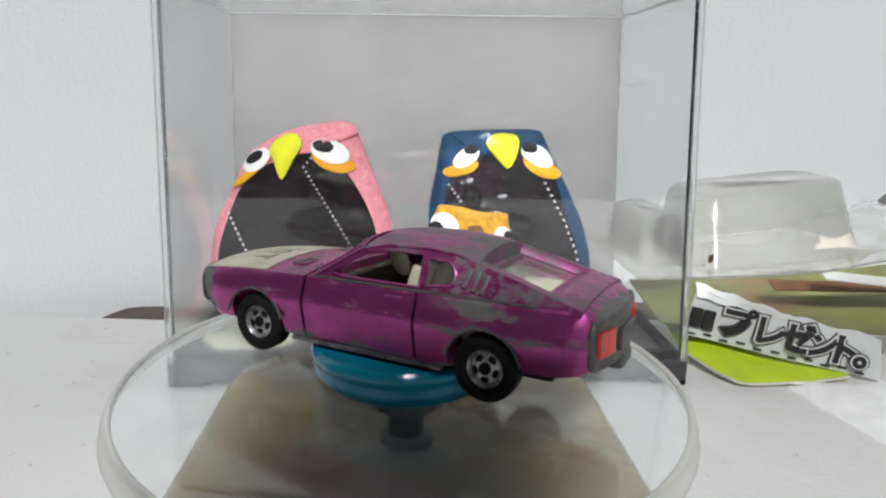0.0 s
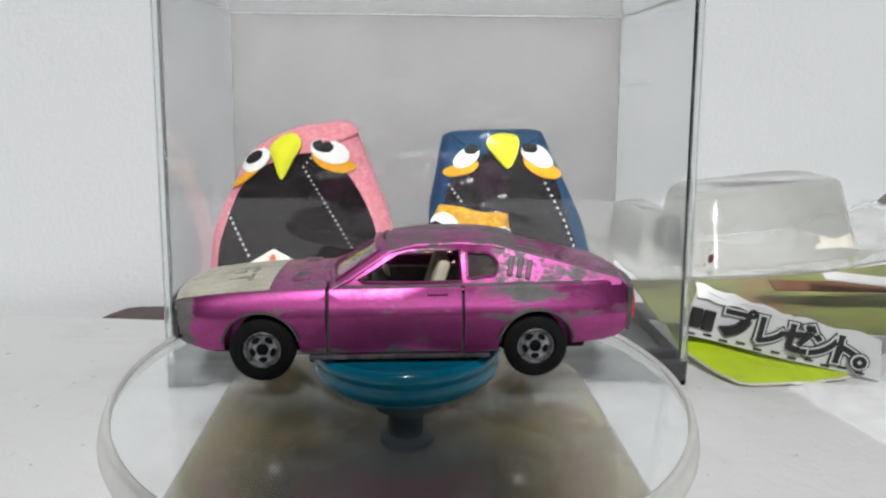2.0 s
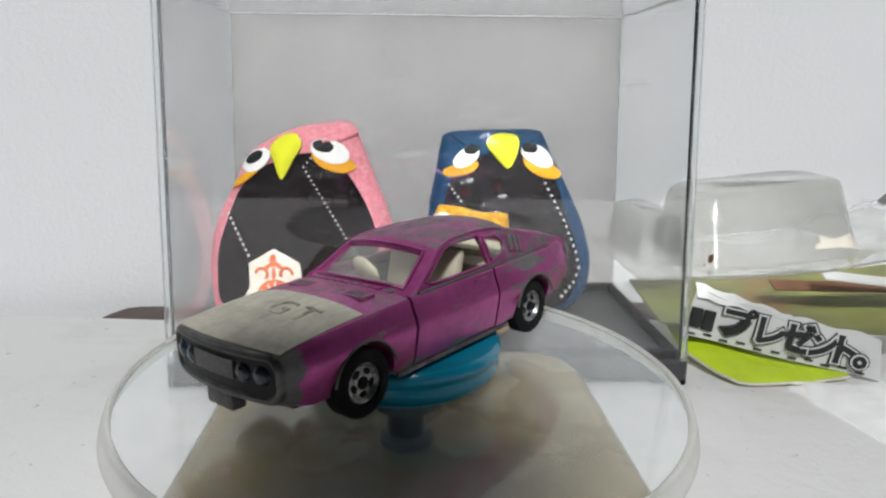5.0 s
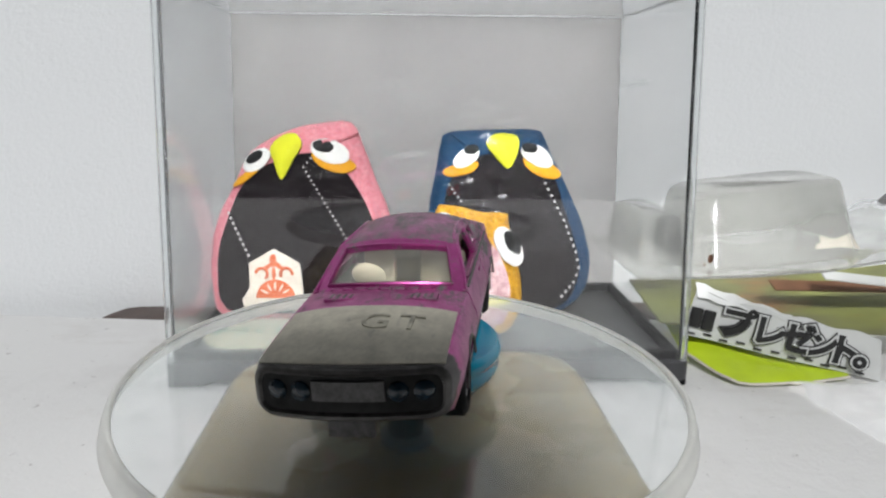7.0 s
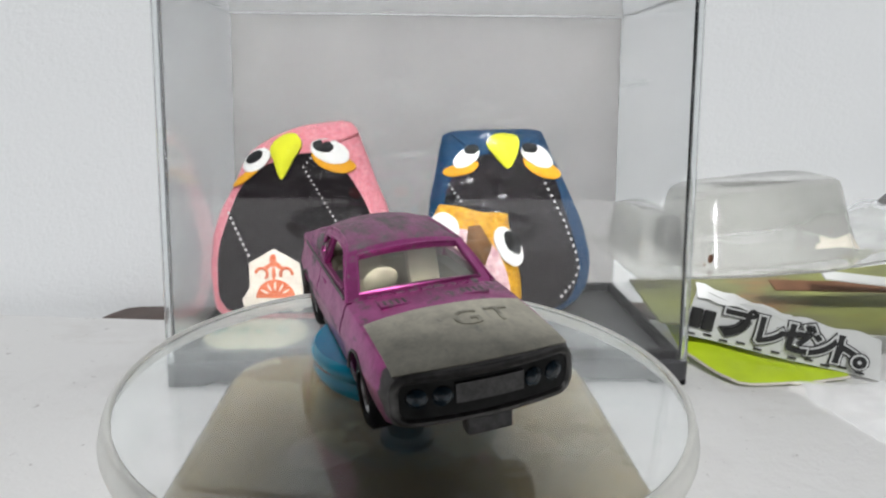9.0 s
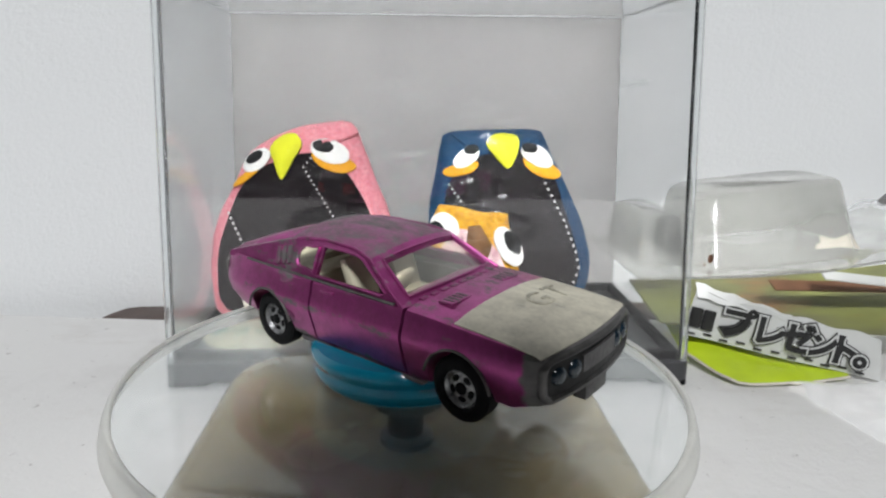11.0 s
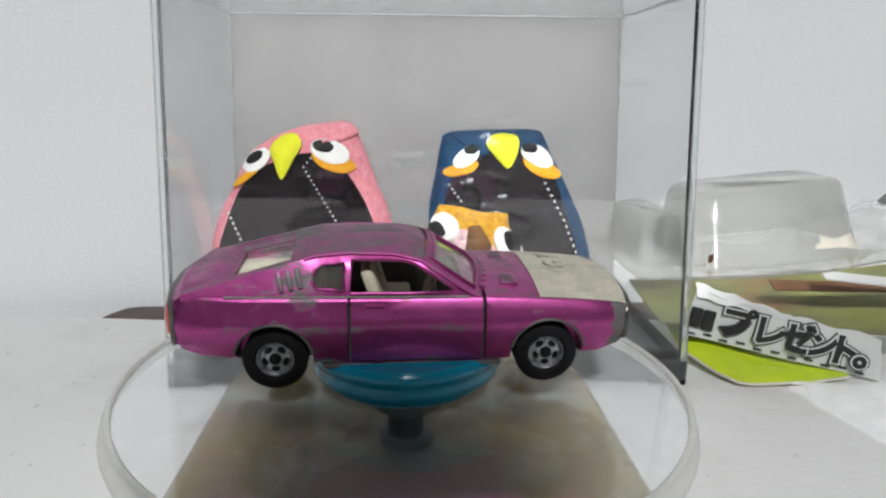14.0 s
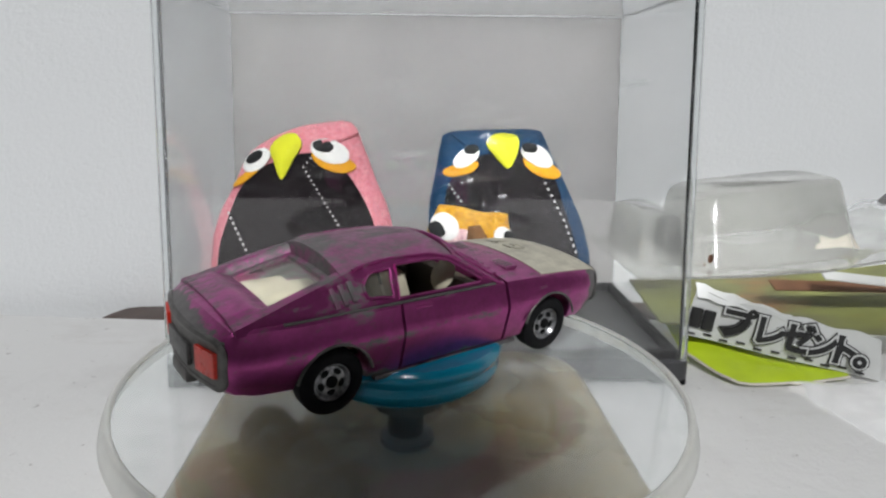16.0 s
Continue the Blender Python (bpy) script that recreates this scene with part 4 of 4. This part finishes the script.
def build_blue_bird():
    m = pose(0.037, 0.104 + 0.28 * FLOOR_Z + 0.0065, FLOOR_Z + 0.0009, -15.6)
    ob = bird("stuffed_penguin", "navy cotton stuffed penguin with black bib and lime beak, leaning", m)
    P = Pillow([(-21.8, 67.2), (-8.8, 68.3), (10.3, 68.2), (13.3, 65.8), (16.6, 57.8), (22.9, 44.3), (27.6, 32.3), (29.6, 19.6), (26.5, 8.5), (16.0, 1.5), (-1.5, 0.4), (-22.0, 1.5), (-28.2, 13.3), (-28.8, 38.0), (-26.4, 52.2), (-24.3, 63.3)], 7.5)
    part("body", P.body(0.4), M_NAVY, ob)
    part("bib", P.felt(spline([(-5.8, 58.6), (3.0, 60.2), (14.9, 51.5), (18.8, 40.3), (22.7, 27.6), (24.6, 18.1), (21.7, 8.0), (14.4, 3.4), (-1.5, 2.4), (-20.0, 4.0), (-24.2, 22.7), (-23.7, 38.0), (-21.7, 48.3), (-15.3, 56.2)], 3), 0.5), M_BIB, ob, "black cotton bib")
    for a, b in (((-20.5, 66.0), (-15.0, 61.0)), ((11.5, 66.0), (4.0, 60.8))):
        part("seam_fold", sweep([(x * MM, (P.front(x, z) - 0.1) * MM, z * MM) for x, z in (a, ((a[0] + b[0]) / 2, (a[1] + b[1]) / 2), b)], 0.6 * MM, 8), M_NAVY, ob)
    for lid, eye, pupil in (((11.6, 54.4, 7.6, 4.4, -20), (9.6, 57.6, 6.4, 3.7, -25), (6.8, 60.4, 2.9, 1.9, -8)), ((-17.7, 53.6, 6.4, 3.0, 12), (-15.7, 57.0, 5.2, 3.0, 35), (-13.9, 59.8, 2.7, 1.8, 12))):
        part("eyelid", P.felt(crescent(*lid), 1.0, 0.2), M_FELT_ORANGE, ob, "orange felt lid")
        e = part("eye", P.felt(oval(*eye), 1.4, 0.25), M_FELT_WHITE, ob, "white felt eye")
        part("pupil", P.felt(oval(*pupil), 1.9, 0.25), M_PUPIL, e, "black pupil")
    part("beak", P.felt(spline([(-8.5, 61.7), (-5.7, 65.3), (-1.7, 66.0), (2.7, 64.2), (2.2, 58.6), (-1.0, 53.0), (-4.2, 55.4)], 4), 2.2, 1.8, 1.6), M_FELT_LIME, ob, "lime felt beak")
    part("dotted_line", P.dots([(12.1, 47.9), (18.7, 34.8), (23.0, 23.6), (24.2, 18.1), (22.3, 12.9), (18.0, 7.9)], 2.3, 0.5, 0.75), M_DOT, ob, "white dotted line")
    part("dotted_line", P.dots([(-21.7, 47.5), (-17.8, 41.6)], 1.6, 0.36, 0.75), M_DOT, ob, "white dotted line")


def build_wrapper():
    """Crinkled cellophane over the navy bird."""
    ob = thing("cellophane_sheet", "crinkled clear cellophane over the navy stuffed penguin", "wrapper", pose(0.037, 0.104 + 0.28 * FLOOR_Z + 0.0065, FLOOR_Z + 0.0009, -15.6))

    def at(u, v):
        x, z = -23 + 43 * u, 24 + 42.5 * v
        fold = noise.noise((x * 0.05 + 3, z * 0.24 + x * 0.05, 1.0)) + 0.35 * noise.noise((x * 0.07, z * 0.5 - x * 0.08, 4.0))
        return (x * MM, (-10.6 + 1.0 * fold + 2.6 * (2 * u - 1) ** 2) * MM, z * MM)
    part("sheet", thicken(grid(36, 36, at), 0.00012), M_WRAP, ob, angle=60).visible_shadow = False


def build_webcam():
    """The recording camera, unseen, its lens the eye; housing sized to shade the bonnet."""
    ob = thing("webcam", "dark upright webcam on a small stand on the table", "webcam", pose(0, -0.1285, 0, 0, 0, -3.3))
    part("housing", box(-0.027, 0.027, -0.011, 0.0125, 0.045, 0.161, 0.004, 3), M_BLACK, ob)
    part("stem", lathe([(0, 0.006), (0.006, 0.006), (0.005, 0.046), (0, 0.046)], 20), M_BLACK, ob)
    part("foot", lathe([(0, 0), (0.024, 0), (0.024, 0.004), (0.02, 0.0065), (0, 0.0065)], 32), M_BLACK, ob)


def build_gold_bird():
    m = pose(0.022, 0.086 + 0.2 * FLOOR_Z + 0.006, FLOOR_Z + 0.0009, -11.3)
    ob = bird("stuffed_owl", "small gold brocade stuffed owl with rose belly and brown beak", m)
    P = Pillow([(-12.1, 42.6), (-10.3, 44.3), (-3.8, 43.5), (3.3, 41.8), (10.6, 41.4), (11.6, 38.6), (13.5, 29.2), (15.7, 20.5), (15.7, 10.6), (11.0, 1.6), (-0.3, 0.4), (-12.5, 1.6), (-16.8, 12.0), (-15.8, 32.2)], 5.2)
    part("body", P.body(0.7), M_GOLD, ob)
    part("belly", P.felt(spline([(-4.6, 36.5), (5.5, 31.4), (10.0, 23.5), (11.8, 14.8), (9.6, 5.2), (-0.3, 2.5), (-9.6, 5.2), (-12.8, 15.9), (-10.6, 29.3)], 3), 0.4), M_ROSE, ob, "rose brocade belly")
    for eye, pupil in (((11.4, 30.6, 7.2, 4.1, -58), (12.5, 31.6, 4.5, 2.7, -62)), ((-9.6, 37.2, 4.9, 4.2, -40), (-12.0, 36.2, 3.0, 2.5, -40))):
        e = part("eye", P.felt(oval(*eye), 0.9, 0.5), M_FELT_WHITE, ob, "white felt eye")
        part("pupil", P.felt(oval(*pupil), 1.3, 0.25), M_PUPIL, e, "black pupil")
    part("beak", P.felt(resample([(-2.0, 37.2), (1.9, 37.5), (5.5, 31.1), (3.4, 24.6), (-1.0, 26.4), (-3.1, 30.0)], 1.5), 1.0, 1.6, 1.0), M_BROWNFELT, ob, "brown felt beak")


def build_label():
    ob = thing("oval_label", "cream oval paper label with green handwriting on the case floor", "label", pose(-0.0505, 0.1010, FLOOR_Z + 0.0002, 2))
    part("paper", prism(oval(0, 0, 0.0172, 0.0150, 0, 40), 0, 0.0004), plain("cream_paper", (0.36, 0.35, 0.26), 0.8, spec=0.1), ob)
    lettering("writing", "手づくり", 0.0070, pose(-0.0018, -0.0004, 0.0010), plain("green_ink", (0.012, 0.14, 0.085), 0.6), ob, 0.00008, label="green writing")


# ---- packaging beside the case ----
M_LIME = plain("lime_card", (0.52, 0.68, 0.02), 0.4, 0, 0.12, 80)


def make_printed_card():
    """Lime card printed in olive and rust."""
    n = Nodes("olive_card")
    col = n.mix(n.ramp(n.noise(38, 3.0, 0.5, (0.5, 1.4, 1)), 0.38, 0.62), (0.26, 0.28, 0.085), (0.15, 0.145, 0.08))
    col = n.mix(n.math("MULTIPLY", n.ramp(n.noise(30, 3.0, 0.5, (0.6, 1.6, 1)), 0.56, 0.68), 0.7), col, (0.30, 0.12, 0.05))
    n.put(Base_Color=col, Roughness=0.5)
    n.bump(n.noise(300, 3.0), 0.2, 0.0003)
    return n.mat


M_OLIVE = make_printed_card()
M_WHITEPRINT = plain("white_print", (0.62, 0.63, 0.62), 0.4, 0, 0.06, 90)
M_INK = plain("black_ink", (0.012, 0.012, 0.012), 0.4)
M_BLISTER = clear("blister_plastic", tint=(0.88, 0.88, 0.86), haze=0.17, haze_colour=(0.55, 0.55, 0.52), rough=0.05, scale=90, scratch=(1, 1, 0.3))
M_FILM = clear("bag_film", haze=0.17, rough=0.06, ior=1.15, scale=120)
M_WRAP = clear("cellophane", haze=0.004, rough=0.04, ior=1.35)
M_RUSTCARD = plain("rust_card", (0.17, 0.08, 0.045), 0.5, 0, 0.35, 70)
M_EDGE = plain("card_edge", (0.62, 0.58, 0.50), 0.7)
M_STAIN = plain("brown_stain", (0.12, 0.05, 0.025), 0.6)


def ruffle(x, y, k=40.0, a=0.0012):
    return a * noise.noise((x * k, y * k, 3.1))


LETTERS = ((0.26, 0.52, "プ"), (0.42, 0.5, "レ"), (0.565, 0.48, "ゼ"), (0.69, 0.48, "ン"), (0.81, 0.47, "ト"), (0.955, 0.50, "。"))


def build_packaging():
    pack = thing("blister_pack", "empty clear blister pack with lime card on the table", "packaging", pose(0, 0, 0))

    def card_at(u, v):
        x = 0.0925 + 0.047 * u
        y0 = 0.0712 + 0.020 * (1 - math.sin(min(1.0, u * 4.0) * math.pi / 2)) + 0.007 * max(0, u - 0.6)
        y = y0 + (0.128 - y0) * v
        z = 0.0014 + 0.003 * math.exp(-u * 7) + 0.013 * v * (1 - 0.4 * u) + ruffle(x, y, 60)
        return (x, y, z)
    part("card", thicken(grid(18, 12, card_at), 0.0006), M_LIME, pack, "lime green card")
    part("card_edge", sweep([(p[0], p[1] - 0.0003, p[2] - 0.0004 + 0.0004 * noise.noise((i * 0.9, 0, 0))) for i, p in enumerate(card_at(i / 24, 0) for i in range(25))], 0.00045, 6), M_EDGE, pack, "frayed paper edge")
    low_a, high_a, high_b, low_b = (Vector(p) for p in ((0.0917, 0.092, 0.0098), (0.0959, 0.092, 0.0245), (0.1461, 0.072, 0.0150), (0.1485, 0.072, 0.0008)))

    def banner_at(u, v):
        p = low_a.lerp(low_b, u).lerp(high_a.lerp(high_b, u), v)
        return p + Vector((0, 0.0006 * math.sin(u * 9 + v), max(0, 0.0006 - p.z) + 0.0006 * v * math.sin(u * 23)))
    part("banner", thicken(grid(30, 6, banner_at), 0.0004), M_WHITEPRINT, pack, "white printed banner")
    ex = (low_b - low_a).normalized()
    ez = ex.cross(high_a - low_a).normalized()
    rot = Matrix((ex, ez.cross(ex), ez)).transposed().to_4x4()
    for u, v, ch in LETTERS:
        m = Matrix.Translation(banner_at(u, v) + ez * 0.0009) @ rot
        word = lettering("lettering", ch, 0.0104, m, M_INK, pack, 0.0001, 0.00135, "black outlined lettering")
        lettering("letter_band", ch, 0.0104, pose(0, 0, 0.00025), M_WHITEPRINT, word, 0.0001, 0.00095)
        lettering("letter_core", ch, 0.0104, pose(0, 0, 0.0005), M_INK, word, 0.0001, 0.00042)
    for u in (0.045, 0.115):
        bar = part("print_bar", box(-0.0019, 0.0019, -0.0034, 0.0034, 0, 0.0002, 0.0004), M_INK, pack, "black print")
        bar.matrix_local = Matrix.Translation(banner_at(u, 0.42) + ez * 0.0008) @ rot
    for k in range(11):
        bar = part("print_bar", box(-0.0013, 0.0013, -0.0003, 0.0003, 0, 0.0002), M_INK, pack, "fine print")
        bar.matrix_local = Matrix.Translation(banner_at(0.05 + 0.085 * k, 0.07 + 0.04 * (k % 2)) + ez * 0.0008) @ rot
    part("torn_flap", thicken(grid(10, 3, lambda u, v: high_a.lerp(high_b, u * 0.55) + Vector((0, -0.001 + 0.003 * v, -0.002 + (0.0045 - 0.003 * u) * v + 0.0005 * math.sin(u * 19)))), 0.0003), M_WHITEPRINT, pack, "pale torn flap")

    def back_at(u, v):
        x = 0.086 + 0.104 * u
        return (x, 0.0945 - 0.012 * u * (1 - v) + 0.0335 * v, 0.0130 - 0.004 * u * (1 - v) + (0.0045 + 0.0055 * u * u) * v + ruffle(x, v, 50, 0.0012))
    part("backing_card", thicken(grid(14, 8, back_at), 0.0006), M_OLIVE, pack, "olive backing card")
    part("rust_strip", thicken(grid(8, 3, lambda u, v: (0.126 + 0.065 * u, 0.098 + 0.005 * v, 0.0225 + 0.002 * v - 0.002 * u)), 0.0005), M_RUSTCARD, pack, "rust printed strip")
    part("white_strip", thicken(grid(8, 2, lambda u, v: (0.138 + 0.05 * u, 0.0905 + 0.004 * v, 0.0285 - 0.006 * u + 0.002 * v)), 0.0004), M_WHITEPRINT, pack, "pale paper strip")

    def tub(x0, x1, y0, y1, z0, z1, draft, r, lean=0.0, slope=0.0, belly=0.0):
        bm = bmesh.new()
        cx, cy = (x0 + x1) / 2, (y0 + y1) / 2
        rings = []
        for t, extra in ((0, 0), (0.3, 0), (0.6, 0), (0.88, 0), (0.96, 0.0005), (1.0, 0.0020)):
            d = draft * t + extra
            pts = rounded((x1 - x0) / 2 - d, (y1 - y0) / 2 - d, r, cx, cy, 9)
            z = z0 + (z1 - z0) * (t if t < 1 else 1.0)
            hx, hy = (x1 - x0) / 2, (y1 - y0) / 2
            row = []
            for x, y in pts:
                front = max(0, (cy - y) / hy)
                y += slope * (z - z0) * front - belly * front * max(0, 1 - ((x - cx) / hx) ** 2)
                row.append(bm.verts.new((x, y, z + lean * (x - cx) + ruffle(x + z, y, 70, 0.0003))))
            rings.append(row)
        k = len(rings[0])
        for p, q in zip(rings, rings[1:]):
            for i in range(k):
                bm.faces.new((p[i], p[(i + 1) % k], q[(i + 1) % k], q[i]))
        bm.faces.new(rings[-1])
        return thicken(bm, 0.0004)
    for args in ((0.0950, 0.1545, 0.0930, 0.140, 0.0325, 0.0570, 0.0036, 0.0095, 0.11, 0.42, 0.0), (0.0780, 0.0955, 0.0995, 0.138, 0.0310, 0.0480, 0.0015, 0.0028, 0.05, 0.2, 0.001)):
        part("blister", tub(*args), M_BLISTER, pack, "clear blister dome").visible_shadow = False
    part("flange", thicken(grid(18, 10, lambda u, v: (0.072 + 0.115 * u, 0.083 + 0.062 * v, 0.0316 + 0.015 * u ** 3 - 0.006 * v * u + ruffle(u * 0.1, v * 0.06, 90, 0.0006))), 0.0004), M_BLISTER, pack, "clear blister flange").visible_shadow = False
    part("flange_lip", sweep([(0.076 + 0.112 * i / 20, 0.0828, 0.0318 + 0.015 * (0.035 + 0.974 * i / 20) ** 3 + ruffle(i * 0.005, 0, 90, 0.0006)) for i in range(21)], 0.0005, 6), M_BLISTER, pack).visible_shadow = False
    scrap = [(0.1365, 0.0373), (0.1375, 0.0390), (0.1390, 0.0395), (0.1388, 0.0418), (0.1440, 0.0405), (0.1500, 0.0423), (0.1525, 0.0375), (0.1450, 0.0380)]
    part("paper_scrap", outline_fill([scrap], lambda x, z: (x, 0.0950 + 0.54 * (z - 0.035), z)), M_EDGE, pack, "torn white paper scrap")
    for x, z, s in ((0.1006, 0.0347, 0.0012), (0.1308, 0.0377, 0.0004), (0.0982, 0.0330, 0.0005), (0.1430, 0.0428, 0.0006), (0.1208, 0.0435, 0.0003)):
        sp = bmesh.new()
        bmesh.ops.create_icosphere(sp, subdivisions=2, radius=s, matrix=pose(x, 0.0930 + 0.54 * (z - 0.0310), z) @ Matrix.Diagonal((0.8, 0.3, 1.3, 1)))
        part("stain", sp, M_STAIN, pack, "brown stain")
    bag = thing("plastic_bag", "crumpled clear plastic bag lying on the table", "plastic bag")

    def bag_at(u, v):
        x = 0.113 + 0.09 * u + 0.004 * v + 0.010 * (1 - v) * (1 - u)
        y = 0.026 + 0.043 * v + 0.004 * noise.noise((u * 5, v * 5, 0)) + 0.01 * (1 - u) * (1 - v)
        h = 0.0008 + 0.005 * max(0, noise.noise((u * 5.0 + 2, v * 4.0, 1.7)) + 0.1) + 0.004 * v * u
        return (x, y, h)
    part("film", grid(40, 26, bag_at), M_FILM, bag, smooth=True, angle=30).visible_shadow = False

    def upper_at(u, v):
        x = 0.150 + 0.09 * u
        y = 0.096 + 0.05 * v
        h = 0.026 + 0.026 * math.sin(min(1, u * 1.4 + 0.25) * math.pi / 2) * (0.55 + 0.45 * math.sin(v * math.pi)) + 0.006 * noise.noise((u * 6, v * 6, 5))
        return (x, y, h)
    part("film", grid(30, 20, upper_at), M_FILM, bag, angle=30).visible_shadow = False


build_room()
DISC, STAND = build_turntable()
CAR = build_car()
build_case()
build_pink_bird()
build_blue_bird()
build_gold_bird()
build_label()
build_wrapper()
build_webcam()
build_packaging()


DISC_MID = 0.0375


def motions():
    times = [0.5 * k for k in range(33)]

    # the motor does not turn quite evenly: degrees ahead of the even rate
    drift = ((0, 0.5), (1, 0.2), (2, -0.1), (3, -0.3), (4, 0.0), (4.5, 0.8), (5, 1.9), (5.5, 3.0), (6, 3.8), (6.5, 4.0), (7, 3.7), (7.5, 3.0), (8, 1.9), (8.5, 1.0), (9, 0.35), (10, 0.0), (11, 0.1), (12, -0.2), (13, -0.5), (14, 0.0), (15, 0.45), (16, 0.6))

    def heading(t):
        a, b = next((p, q) for p, q in zip(drift, drift[1:]) if p[0] <= t <= q[0])
        ahead = a[1] + (b[1] - a[1]) * (t - a[0]) / (b[0] - a[0])
        return TURN_RATE * (t - 8.0) + TURN_AT_8 + ahead
    walk(CAR, [(t, pose(-0.0002, 0.00014, 0, 0, 0, heading(t)) @ pose(0.00068, 0.0005, 0.04351, 3.58, 0.34, 0)) for t in times])
    tilt = pose(0, 0, DISC_MID) @ pose(0, 0, 0, 0.6, 1.47, 0) @ pose(0, 0, -DISC_MID)
    walk(DISC, [(t, tilt @ pose(0, 0, 0, 0, 0, heading(t))) for t in times])
    walk(STAND, [(t, pose(0, 0, 0, 0, 0, heading(t))) for t in times])


motions()
